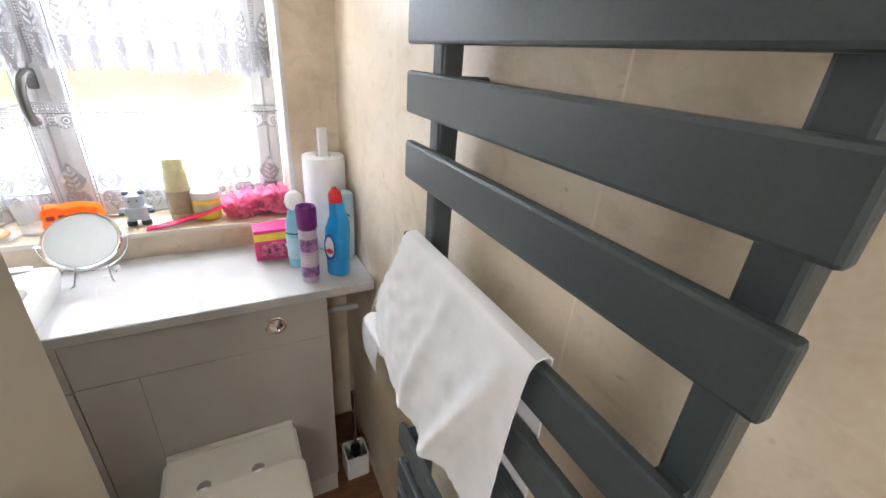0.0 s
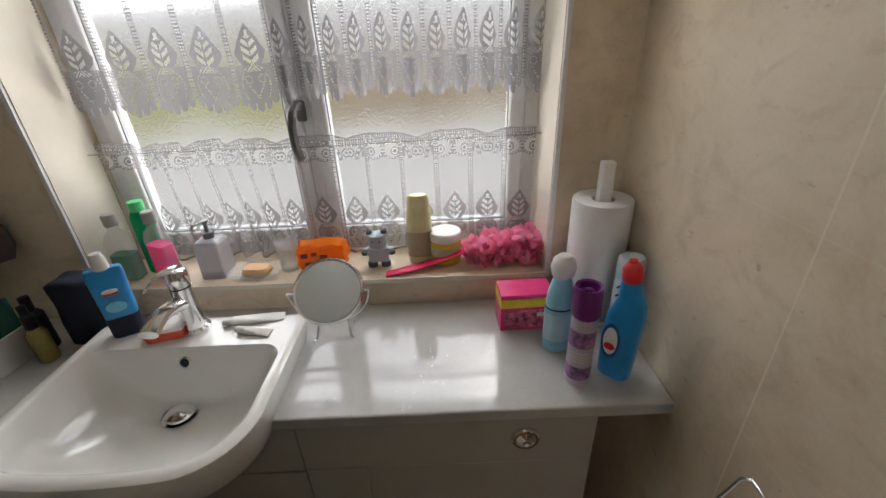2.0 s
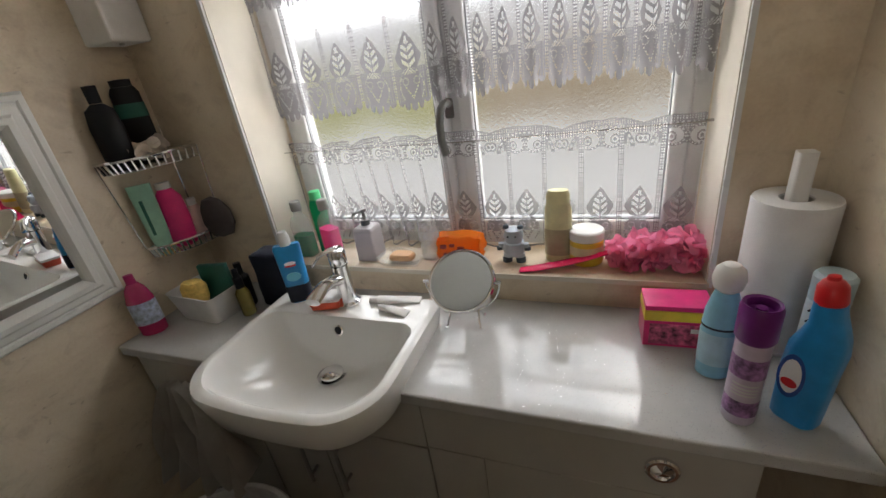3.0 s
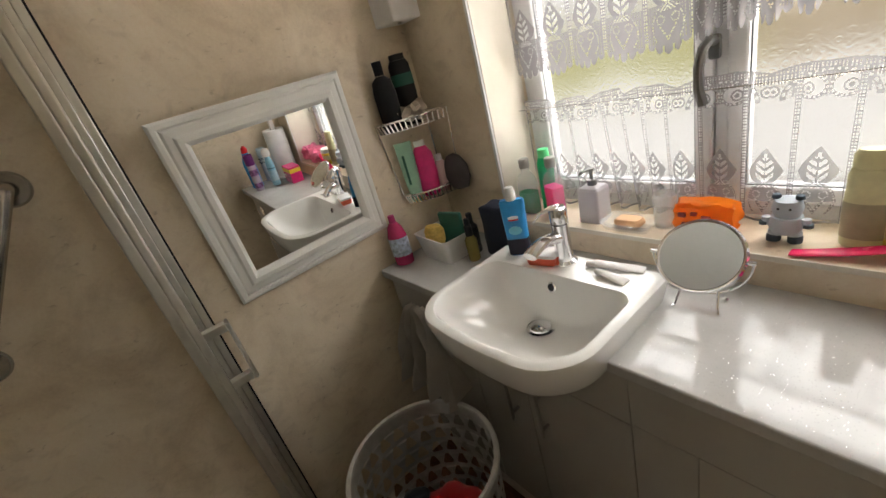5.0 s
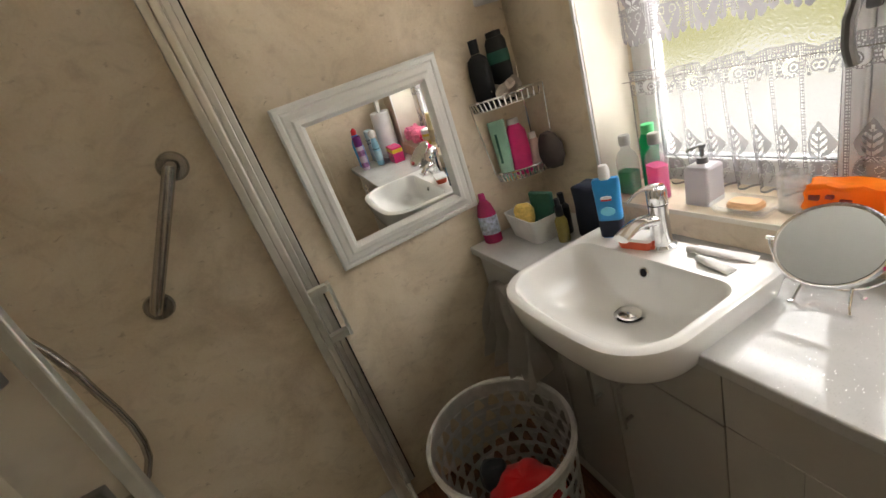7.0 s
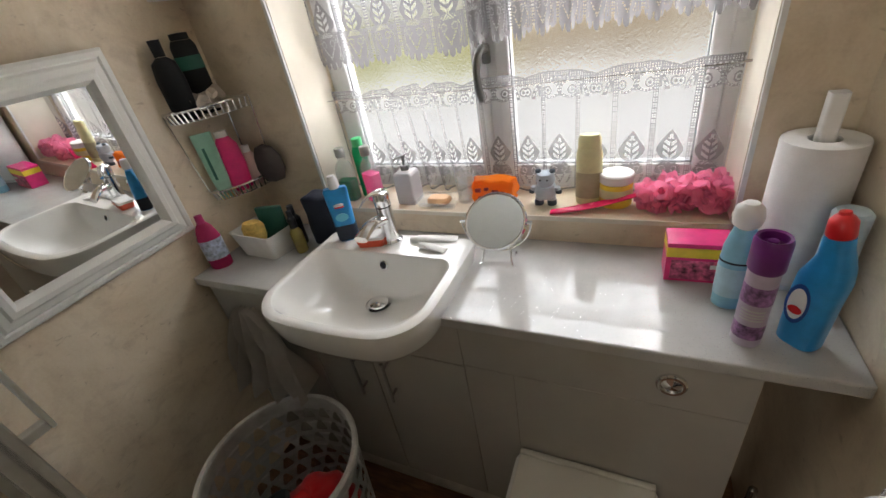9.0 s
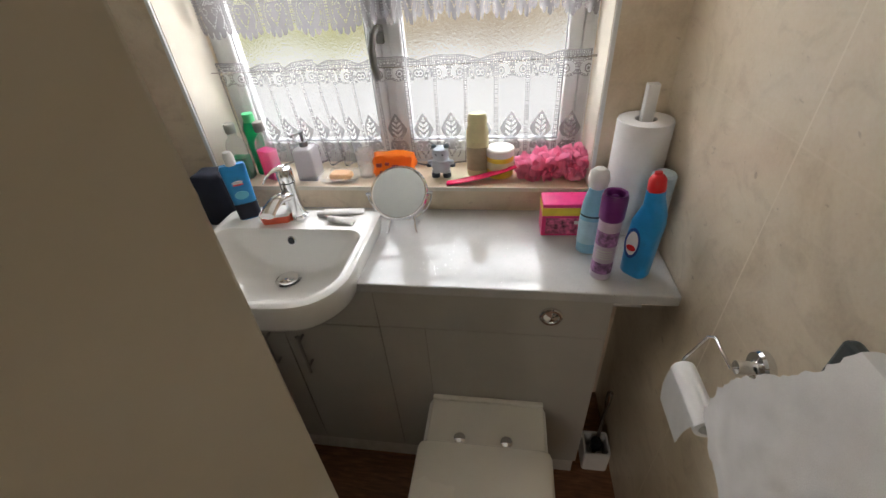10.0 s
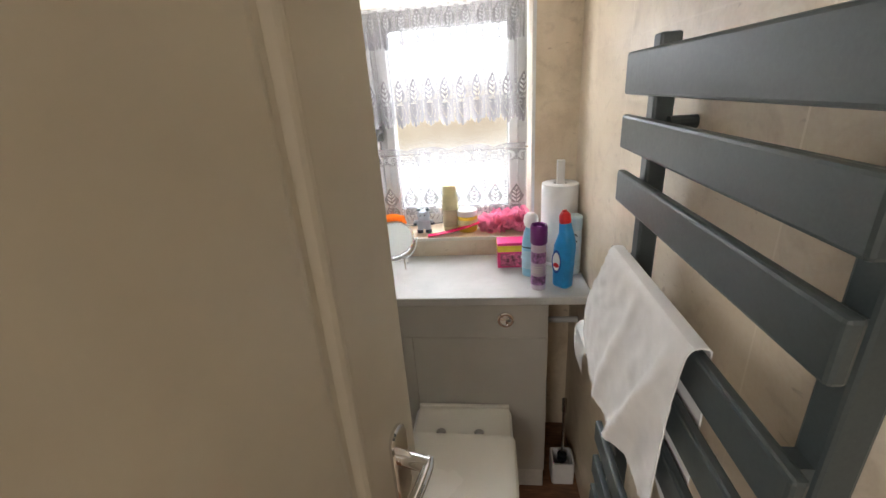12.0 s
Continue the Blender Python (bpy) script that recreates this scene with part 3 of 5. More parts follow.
part("panel", prism([(-1.183, 0.694), (-0.702, 0.694), (-0.702, 0.817), (-0.745, 0.818), (-0.775, 0.790), (-0.795, 0.765), (-0.81, 0.742), (-1.10, 0.742), (-1.165, 0.790), (-1.183, 0.798)], CY, CY + 0.017, "y"), CABINET, vc)
for x0, x1, hx in ((-1.183, -0.986, -1.030), (-0.982, -0.702, -0.930)):
    d = part("door", box(x0, x1, CY, CY + 0.017, 0.114, 0.689, 0.0015), CABINET, vc)
    part("handle", handle_bar(hx, 0.590, CY), HANDLE, d, "brushed steel bar handle", True)
sc = thing("side_cabinet", (0, 0, 0), "cashmere grey narrow cabinet in the corner beside the mirror", "cabinet")
part("body", box(-1.530, -1.187, CY + 0.019, -0.004, 0.11, 0.819, 0.001), CABINET, sc)
d = part("door", box(-1.528, -1.189, CY, CY + 0.017, 0.114, 0.816, 0.0015), CABINET, sc)
part("handle", handle_bar(-1.405, 0.690, CY), HANDLE, d, "brushed steel bar handle", True)
wc_u = thing("cistern_cabinet", (0, 0, 0), "cashmere grey back-to-wall cistern cabinet with a chrome flush button", "cabinet")
part("body", box(-0.698, -0.134, CY + 0.019, -0.004, 0.11, 0.819, 0.001), CABINET, wc_u)
part("top_panel", box(-0.6998, -0.134, CY, CY + 0.0175, 0.6968, 0.817, 0.0008), CABINET, wc_u)
part("front_panel", box(-0.5785, -0.134, CY, CY + 0.0175, 0.114, 0.6955, 0.0008), CABINET, wc_u)
part("filler_panel", box(-0.6998, -0.5793, CY, CY + 0.0175, 0.114, 0.6955, 0.0008), CABINET, wc_u)
btn = lathe([(0.0, 0.0), (0.027, 0.0), (0.027, 0.006), (0.024, 0.009), (0.019, 0.009), (0.018, 0.006), (0.012, 0.007), (0.0, 0.010)], n=28, caps=(False, False))
moved(btn, pose(-0.268, CY, 0.766, 90, 0, 0))
part("flush_button", btn, CHROME, wc_u, "round chrome dual flush button", True)
pl = thing("plinth", (0, 0, 0), "pale grey plinth board under the fitted cabinets", "plinth")
part("board", box(-1.530, -0.134, -0.328, -0.310, 0.0, 0.108, 0.001), PLINTH, pl)

# washbasin
BX0, BX1, BYF, BYB, BZ = -1.183, -0.722, -0.492, -0.105, 0.905
basin = thing("washbasin", (0, 0, 0), "white ceramic semi-recessed washbasin set into the worktop", "washbasin")


def bl(inset, z, yf=0.0, yb=0.0, rf=0.10, rb=0.03, bow=0.025):
    return rounded(BX0 + inset, BX1 - inset, BYF + inset + yf, BYB - inset - yb, z, max(0.01, rf), max(0.008, rb), 8, bow)


def er(x0, x1, y0, y1, z, rf, rb, bow=0.0):
    return rounded(x0, x1, y0, y1, z, rf, rb, 8, bow)


loops = [bl(0.12, 0.762), bl(0.085, 0.768), bl(0.058, 0.782), bl(0.038, 0.794), bl(0.023, 0.810), bl(0.012, 0.829), bl(0.006, 0.862), bl(0.001, 0.892), bl(0.003, 0.901), bl(0.010, BZ),
         bl(0.022, BZ, 0, 0.0, 0.09, 0.03),
         er(-1.158, -0.748, -0.470, -0.212, BZ - 0.001, 0.085, 0.040, 0.022), er(-1.154, -0.752, -0.466, -0.216, BZ - 0.007, 0.082, 0.042, 0.021),
         er(-1.146, -0.760, -0.458, -0.220, 0.870, 0.080, 0.048, 0.018), er(-1.130, -0.775, -0.446, -0.224, 0.830, 0.080, 0.055, 0.014),
         er(-1.105, -0.800, -0.418, -0.230, 0.800, 0.080, 0.065, 0.008), er(-1.075, -0.830, -0.390, -0.236, 0.781, 0.080, 0.070, 0.0)]
cx, cy = -0.972, -0.268
for f, z in ((0.72, 0.7725), (0.45, 0.7675), (0.24, 0.7655)):
    loops.append([(cx + (p[0] - cx) * f, cy + (p[1] - cy) * f, z) for p in er(-1.075, -0.830, -0.390, -0.236, z, 0.08, 0.07)])
bbm = rings(loops)
part("bowl", bbm, CERAMIC, basin, smooth=True)
w = lathe([(0.0, 0.001), (0.032, 0.001), (0.036, 0.003), (0.036, 0.007)], (cx, cy, 0.767), 28, caps=(False, False))
part("waste_ring", w, CHROME, basin, smooth=True)
w = lathe([(0.026, 0.004), (0.029, 0.009), (0.027, 0.013), (0.016, 0.017), (0.0, 0.018)], (cx, cy, 0.767), 28, caps=(True, False))
part("waste_plug", w, CHROME, basin, "domed chrome click-clack waste plug", True)
o = lathe([(0.0135, 0.0), (0.0135, 0.003), (0.010, 0.004), (0.009, 0.002)], n=20, caps=(True, False))
moved(o, pose(-0.955, -0.2215, 0.872, 72, 0, 0))
part("overflow_ring", o, CHROME, basin, smooth=True)
# flat black disc gives the overflow's inner shade as colour
o = lathe([(0.0, 0.0), (0.009, 0.0), (0.009, 0.0025), (0.0, 0.0025)], n=16, caps=(False, False))
moved(o, pose(-0.955, -0.222, 0.872, 72, 0, 0))
part("overflow_dark_disc", o, BLACKPL, basin)

# tap
tap = thing("basin_mixer_tap", (-0.960, -0.150, BZ), "chrome single-lever mixer tap on the washbasin", "tap", turn=0)
part("body", lathe([(0.031, 0.0), (0.031, 0.005), (0.0225, 0.011), (0.0205, 0.08), (0.021, 0.105), (0.0215, 0.108)], n=28), CHROME, tap, smooth=True)
part("cap", lathe([(0.0205, 0.110), (0.0215, 0.112), (0.0215, 0.140), (0.019, 0.147), (0.0, 0.150)], n=28, caps=(True, False)), CHROME, tap, smooth=True)
sp = []
for i in range(11):
    s = i / 10
    c = Vector((-0.027 * s, -0.010 - 0.084 * s, 0.072 + 0.012 * math.sin(s * 2.6) - 0.022 * s * s))
    wd, th = 0.021 - 0.005 * (1 - s), 0.017 - 0.008 * s
    sp.append([(c.x + wd * math.cos(a), c.y, c.z + th * math.sin(a)) for a in [2 * math.pi * k / 16 for k in range(16)]])
part("spout", rings(sp), CHROME, tap, smooth=True)
lv = []
for i in range(11):
    s = i / 10
    c = Vector((0.004 - 0.046 * s, 0.004 - 0.044 * s, 0.146 + 0.012 * math.sin(s * 1.9) - 0.034 * s * s))
    wd, th = 0.018 - 0.010 * s, 0.008 - 0.005 * s
    lv.append([(c.x, c.y + wd * math.cos(a), c.z + th * math.sin(a)) for a in [2 * math.pi * k / 16 for k in range(16)]])
part("lever", rings(lv), CHROME, tap, smooth=True)

# toilet
wc = thing("toilet", (0, 0, 0), "white back-to-wall toilet with its soft-close lid down", "toilet")


def dshape(x0, x1, yb, yf, z, r=0.02, power=2.6, n=40):
    """D outline: straight back, rounded front."""
    cx2, hw, L = (x0 + x1) / 2, (x1 - x0) / 2, yb - yf
    pts = [(x0 + r, yb, z), (x0 + r * 0.3, yb - r * 0.3, z), (x0, yb - r, z)]
    ys = yb - L * 0.38
    for i in range(n + 1):
        a = math.pi + math.pi * i / n
        c, s = math.cos(a), math.sin(a)
        pts.append((cx2 + hw * math.copysign(abs(c) ** (2 / power), c), ys - (ys - yf) * abs(s) ** (2 / power), z))
    return pts + [(x1, yb - r, z), (x1 - r * 0.3, yb - r * 0.3, z), (x1 - r, yb, z)]


TX0, TX1 = -0.592, -0.248
pan = [dshape(TX0 + 0.05, TX1 - 0.05, CY - 0.001, -0.72, 0.0), dshape(TX0 + 0.045, TX1 - 0.045, CY - 0.001, -0.74, 0.12), dshape(TX0 + 0.02, TX1 - 0.02, CY - 0.001, -0.82, 0.28), dshape(TX0 + 0.005, TX1 - 0.005, CY - 0.001, -0.87, 0.36), dshape(TX0 + 0.005, TX1 - 0.005, CY - 0.001, -0.875, 0.398), dshape(TX0 + 0.012, TX1 - 0.012, CY - 0.004, -0.868, 0.402)]
part("pan", rings(pan), CERAMIC, wc, smooth=True)
part("seat", rings([dshape(TX0 + 0.004, TX1 - 0.004, -0.503, -0.886, 0.4025), dshape(TX0 + 0.001, TX1 - 0.001, -0.503, -0.889, 0.410), dshape(TX0 + 0.004, TX1 - 0.004, -0.503, -0.886, 0.418)]), SEATMAT, wc, smooth=True)
part("lid", rings([dshape(TX0 + 0.003, TX1 - 0.003, -0.503, -0.888, 0.4195), dshape(TX0, TX1, -0.503, -0.892, 0.424), dshape(TX0, TX1, -0.503, -0.892, 0.434), dshape(TX0 + 0.006, TX1 - 0.006, -0.507, -0.884, 0.440), dshape(TX0 + 0.03, TX1 - 0.03, -0.52, -0.855, 0.4425)]), SEATMAT, wc, smooth=True)
part("back_cover", box(TX0 + 0.015, TX1 - 0.012, -0.500, CY - 0.002, 0.403, 0.412, 0.003), SEATMAT, wc)
part("back_rail", box(TX0 + 0.015, TX1 - 0.012, -0.368, CY - 0.002, 0.4125, 0.424, 0.003), SEATMAT, wc)
for hx in (-0.487, -0.362):
    part("hinge", lathe([(0.0, 0.0), (0.016, 0.0), (0.016, 0.006), (0.012, 0.009), (0.0, 0.0095)], (hx, -0.480, 0.4125), 20, caps=(False, False)), CHROME, wc, "chrome hinge cap", True)

# ---- mirror ----
mir = thing("wall_mirror", (-W, 0, 0), "square wall mirror in a stepped white frame, leaning forward", "mirror")
MS = 0.2485
mir.matrix_world = Matrix.Translation((-W + 0.0025, -0.544, 1.230)) @ Matrix.Rotation(radians(3.8), 4, "Y") @ Matrix.Translation((MS * math.sin(radians(3.8)) * 1.0, 0, 0)) @ Matrix.Rotation(radians(1.45), 4, "X")
prof = [(0.0, 0.0), (0.0, 0.014), (0.006, 0.020), (0.016, 0.021), (0.020, 0.016), (0.026, 0.022), (0.040, 0.024), (0.046, 0.030), (0.058, 0.031), (0.064, 0.024), (0.068, 0.018), (0.070, 0.010), (0.070, 0.0)]
part("frame", rings([[(d, sy * (MS - o), sz * (MS - o)) for sy, sz in ((-1, -1), (1, -1), (1, 1), (-1, 1))] for o, d in prof], (False, False)), FRAMEWHITE, mir)
part("glass", box(0.006, 0.010, -MS + 0.069, MS - 0.069, -MS + 0.069, MS - 0.069), MIRRORMAT, mir)

# ---- heated rail ----
rad = thing("towel_radiator", (0, 0, 0), "anthracite flat-panel heated towel rail on the wall", "radiator")
RXF, RXB = -0.092, -0.078
BARS = ((1.500, 1.440), (1.410, 1.358), (1.322, 1.270), (1.186, 1.134), (1.096, 1.046), (1.008, 0.956), (0.780, 0.728), (0.682, 0.630), (0.592, 0.540), (0.505, 0.453), (0.415, 0.363))
for py in (-0.804, -1.227):
    bm = box(-0.0575, -0.027, py - 0.015, py + 0.015, 0.30, 1.522, 0.004)
    for top, bot in BARS:
        box(RXB + 0.0005, -0.055, py - 0.011, py + 0.011, bot + 0.014, top - 0.014, bm=bm)
    part("post", bm, ANTHRACITE, rad)
for top, bot in BARS:
    part("bar", box(RXF, RXB, -1.262, -0.785, bot, top, 0.004), ANTHRACITE, rad)
for py in (-0.824, -1.204):
    for z in (1.398, 0.42):
        bm = tube([(-0.001, py - 0.012, z), (-0.040, py - 0.012, z)], 0.010, 12)
        part("bracket", bm, ANTHRACITE, rad)
for py in (-0.804, -1.227):
    vb = lathe([(0.011, 0.20), (0.011, 0.30)], (-0.042, py, 0.0), 14)
    lathe([(0.017, 0.16), (0.017, 0.205)], (-0.042, py, 0.0), 14, bm=vb)
    tube([(-0.042, py, 0.18), (-0.042, py, 0.0)], 0.0075, 10, vb)
    part("valve", vb, CHROME, rad, smooth=True)

# towel hung over the fourth bar
tw = thing("hand_towel", (0, 0, 0), "worn white cotton cloth with frayed edges over a radiator bar", "towel")


def drape():
    bm = bmesh.new()
    nu, front, back = 60, 46, 16
    rnd = random.Random(4)
    fray = [rnd.uniform(-0.004, 0.004) for _ in range(nu + 1)]
    rows = []
    for i in range(nu + 1):
        u = i / nu
        ytop = -0.806 - 0.304 * u
        row = []
        for j in range(-back, front + 1):
            if j < -2:
                h = (-j - 2) / (back - 2)
                x, z = -0.0735 + 0.002 * math.sin(h * 9 + u * 5) * h, 1.187 - (0.17 + 0.14 * u) * h
                y = ytop + 0.02 * h * (0.5 - u)
            elif j <= 2:
                a = (j + 2) / 4 * math.pi
                x, z, y = -0.0855 + 0.0115 * math.cos(a), 1.189 + 0.005 * math.sin(a), ytop
            else:
                h = (j - 2) / (front - 2)
                drop = 0.235 + 0.075 * u + fray[i] * h + 0.010 * math.sin(u * 5) * h
                y = ytop + 0.095 * math.sin(min(1, h * 1.15) * math.pi / 2) ** 1.6 * (1 - u) ** 1.2 + 0.030 * h * u
                z = 1.188 - drop * h
                lift = 0.010 * h * (1 - u) + 0.007 * math.sqrt(h) * (1 + math.sin(u * 6.0 + 1.5 - 2 * h))
                crease = 0.020 * math.exp(-((u - 0.93 + 0.30 * h) / 0.05) ** 2) * min(1, h * 2.5) + 0.008 * math.exp(-((u - 0.50 + 0.10 * h) / 0.04) ** 2) * min(1, h * 2)
                small = 0.0022 * noise.noise(Vector((u * 14, h * 10, 2.0))) * min(1, h * 4)
                x = min(-0.0975, -0.0985 - lift - crease - small)
                if i < 2:
                    y += rnd.uniform(-0.003, 0.003)
            row.append(bm.verts.new((x, y, z)))
        rows.append(row)
    for a, b in zip(rows, rows[1:]):
        for k in range(len(a) - 1):
            bm.faces.new((a[k], a[k + 1], b[k + 1], b[k]))
    bmesh.ops.recalc_face_normals(bm, faces=bm.faces)
    bmesh.ops.solidify(bm, geom=list(bm.faces), thickness=0.0018)
    return bm


part("cloth", drape(), TOWELMAT, tw, smooth=True)

# ---- toilet roll holder ----
hold = thing("toilet_roll_holder", (0, -0.630, 0.955), "chrome wall-mounted toilet roll holder with a curved wire arm", "toilet roll holder")
fl = lathe([(0.0, 0.0), (0.027, 0.0), (0.027, 0.010), (0.024, 0.014), (0.012, 0.015), (0.010, 0.018), (0.010, 0.040), (0.0, 0.041)], n=28, caps=(False, False))
moved(fl, pose(0, 0, 0, 0, -90, 0))
part("rose", fl, CHROME, hold, smooth=True)
part("arm", tube([(-0.034, 0, 0), (-0.050, -0.006, 0.004), (-0.052, 0.025, 0.008), (-0.052, 0.048, 0.010), (-0.057, 0.056, 0.002), (-0.075, 0.062, -0.058), (-0.078, 0.058, -0.066), (-0.080, 0.05, -0.067), (-0.080, -0.085, -0.067)], 0.0026, 10), CHROME, hold, smooth=True)
tr = thing("toilet_roll", (-0.080, -0.637, 0.886), "nearly finished white toilet roll on the chrome holder", "toilet roll")
rb_ = lathe([(0.012, -0.055), (0.0195, -0.055), (0.020, -0.050), (0.020, 0.050), (0.0195, 0.055), (0.012, 0.055), (0.012, -0.055)], n=28, caps=(False, False))
moved(rb_, pose(0, 0, 0, 90, 0, 0))
part("paper", rb_, PAPER, tr, smooth=True)
sheet = bmesh.new()
sv = []
for i in range(9):
    h = i / 8
    sv.append([sheet.verts.new((-0.020 - 0.003 * math.sin(h * 4), y + (0.02 * h if y < 0 else 0), -0.085 * h + 0.004)) for y in (-0.052, 0.0, 0.052)])
for a, b in zip(sv, sv[1:]):
    for k in range(2):
        sheet.faces.new((a[k], a[k + 1], b[k + 1], b[k]))
bmesh.ops.solidify(sheet, geom=list(sheet.faces), thickness=0.0008)
part("loose_sheet", sheet, PAPER, tr, "loose end of toilet paper")

# ---- toilet brush ----
br = thing("toilet_brush", (-0.055, -0.275, 0), "white square toilet brush holder on the floor", "toilet brush")
part("holder", rings([rounded(-0.042, 0.042, -0.042, 0.042, z, 0.01, 0.01, 4) for z in (0.0, 0.10)] + [rounded(-0.036, 0.036, -0.036, 0.036, z, 0.008, 0.008, 4) for z in (0.10, 0.02)], (True, True)), WHITEPL, br)
part("stem", lathe([(0.006, 0.03), (0.006, 0.32), (0.009, 0.325), (0.009, 0.38), (0.0, 0.385)], (0, 0, 0), 14, caps=(True, False)), STEEL, br, smooth=True)
part("ring", lathe([(0.018, 0.085), (0.018, 0.112), (0.0, 0.114)], (0, 0, 0), 16, caps=(True, False)), BLACKPL, br)
pp = thing("waste_pipe", (-0.075, -0.12, 0), "thin pipe on the wall in the gap beside the cabinet", "pipe")
part("run", tube([(0.07, -0.06, 0.66), (-0.045, -0.06, 0.66)], 0.011, 12), GREYPL, pp)

# ---- door ----
DE = Vector((-0.436, -1.011, 0))
leaf = thing("bathroom_door", (DE.x, DE.y, 0), "open cream-painted panelled door with a chrome lever handle", "door", turn=-math.degrees(math.atan2(0.262, 0.965)))
# local frame: y runs from the hinge (-0.76) to the free edge (0); x = 0 is the face
leaf_bm = box(-0.040, -0.0085, -0.76, 0.0, 0.008, 1.985, 0.0015)
part("core", leaf_bm, DOORPAINT, leaf)
PY0, PY1, PZ0, PZ1 = -0.640, -0.122, 0.20, 1.86
part("stile", box(-0.0084, 0, PY1, 0.0, 0.008, 1.985, 0.001), DOORPAINT, leaf)
part("stile", box(-0.0084, 0, -0.76, PY0, 0.008, 1.985, 0.001), DOORPAINT, leaf)
part("rail", box(-0.0084, 0, PY0, PY1, 0.008, PZ0, 0.001), DOORPAINT, leaf)
part("rail", box(-0.0084, 0, PY0, PY1, PZ1, 1.985, 0.001), DOORPAINT, leaf)
mprof = [(0.0, -0.0005), (0.004, 0.003), (0.010, 0.0035), (0.016, 0.001), (0.024, -0.006), (0.030, -0.0075), (0.034, -0.006), (0.040, -0.0035), (0.046, -0.003)]
part("panel", rings([[(d, y, z) for y, z in ((PY0 + o, PZ0 + o), (PY1 - o, PZ0 + o), (PY1 - o, PZ1 - o), (PY0 + o, PZ1 - o))] for o, d in mprof], (False, True)), DOORPAINT, leaf)
hz, hy = 0.955, -0.052
plate = [(hy + 0.021 * math.cos(a), hz + (0.048 if math.sin(a) > 0 else -0.048) + 0.021 * math.sin(a)) for a in [2 * math.pi * (i + 0.5) / 28 for i in range(28)]]
hh = part("handle", rings([[(0.0003, y, z) for y, z in plate], [(0.005, y, z) for y, z in plate], [(0.0075, hy + (y - hy) * 0.88, hz + (z - hz) * 0.95) for y, z in plate]]), CHROME, leaf, "chrome door handle on a rounded backplate", smooth=True)
lever = tube([(0.006, hy, hz + 0.012), (0.050, hy, hz + 0.012)], 0.0115, 16)
tube([(0.046, hy + 0.008, hz + 0.014), (0.050, hy - 0.006, hz + 0.013), (0.050, hy - 0.03, hz + 0.008), (0.048, hy - 0.06, hz + 0.000), (0.046, hy - 0.085, hz - 0.004), (0.044, hy - 0.11, hz - 0.001)], 0.0085, 16, lever)
part("lever", lever, CHROME, hh, smooth=True)
tagged(part("door_frame", box(DX0, DX0 + 0.020, BACK - 0.1, BACK + 0.012, 0, 2.0, 0.002), DOORPAINT), kind="structure")
tagged(part("door_frame", box(-0.022, -0.001, BACK - 0.1, BACK + 0.012, 0, 2.0, 0.002), DOORPAINT), kind="structure")

# ---- shower enclosure ----
sh = thing("shower_enclosure", (0, 0, 0), "corner-entry shower enclosure with clear glass and satin aluminium profiles", "shower enclosure")
SA, SB, SH = -0.915, -0.895, 1.95
tray = thing("shower_tray", (0, 0, 0), "white raised shower tray", "shower tray")
part("base", rings([rounded(-W + 0.002, SB + 0.02, BACK + 0.002, SA + 0.02, z, 0.04, 0.01, 6) for z in (0.0, 0.10)] +
                   [rounded(-W + 0.006, SB + 0.016, BACK + 0.006, SA + 0.016, 0.106, 0.04, 0.01, 6), rounded(-W + 0.06, SB - 0.05, BACK + 0.06, SA - 0.05, 0.106, 0.04, 0.02, 6),
                    rounded(-W + 0.08, SB - 0.07, BACK + 0.08, SA - 0.07, 0.080, 0.04, 0.02, 6)]), WHITEPL, tray)
for dx_, ya, yb in ((0.040, -0.030, -0.002), (0.032, -0.0018, 0.022), (0.026, 0.0222, 0.040)):
    part("wall_profile", box(-W + 0.001, -W + dx_, SA + ya, SA + yb, 0.107, SH, 0.002), ALU, sh)
part("seal", box(-W + 0.001, -W + 0.022, SA + 0.0402, SA + 0.0445, 0.107, SH), BLACKPL, sh, "dark rubber seal")
part("fixed_glass", box(-W + 0.043, -1.225, SA - 0.014, SA - 0.009, 0.125, SH - 0.03), SHGLASS, sh)
part("edge_profile", box(-1.224, -1.200, SA - 0.020, SA - 0.002, 0.125, SH - 0.03, 0.003), ALU, sh)
part("sliding_door", box(-1.50, -1.150, SA + 0.004, SA + 0.009, 0.125, SH - 0.03), SHGLASS, sh)
part("door_profile", box(-1.149, -1.134, SA + 0.000, SA + 0.014, 0.125, SH - 0.03, 0.003), ALU, sh)
for z in (1.28, 1.08):
    part("roller_bracket", box(SB + 0.0062, SB + 0.022, -1.245, -1.205, z - 0.017, z + 0.017, 0.002), DARKSTEEL, sh)
hx_, hy_, hz_ = -1.22, SA + 0.009, 1.02
bm = None
for e in (-0.06, 0.06):
    bm = box(hx_ - 0.009, hx_ + 0.009, hy_, hy_ + 0.045, hz_ + e - 0.009, hz_ + e + 0.009, 0.002, bm)
box(hx_ - 0.013, hx_ + 0.013, hy_ + 0.0455, hy_ + 0.053, hz_ - 0.069, hz_ + 0.069, 0.002, bm)
part("door_handle", bm, ALU, sh, "square satin D handle")
part("sliding_door", box(SB + 0.001, SB + 0.006, -1.60, -1.192, 0.125, SH - 0.03), SHGLASS, sh)
part("door_profile", box(SB - 0.005, SB + 0.011, -1.191, -1.172, 0.125, SH - 0.03, 0.003), ALU, sh)
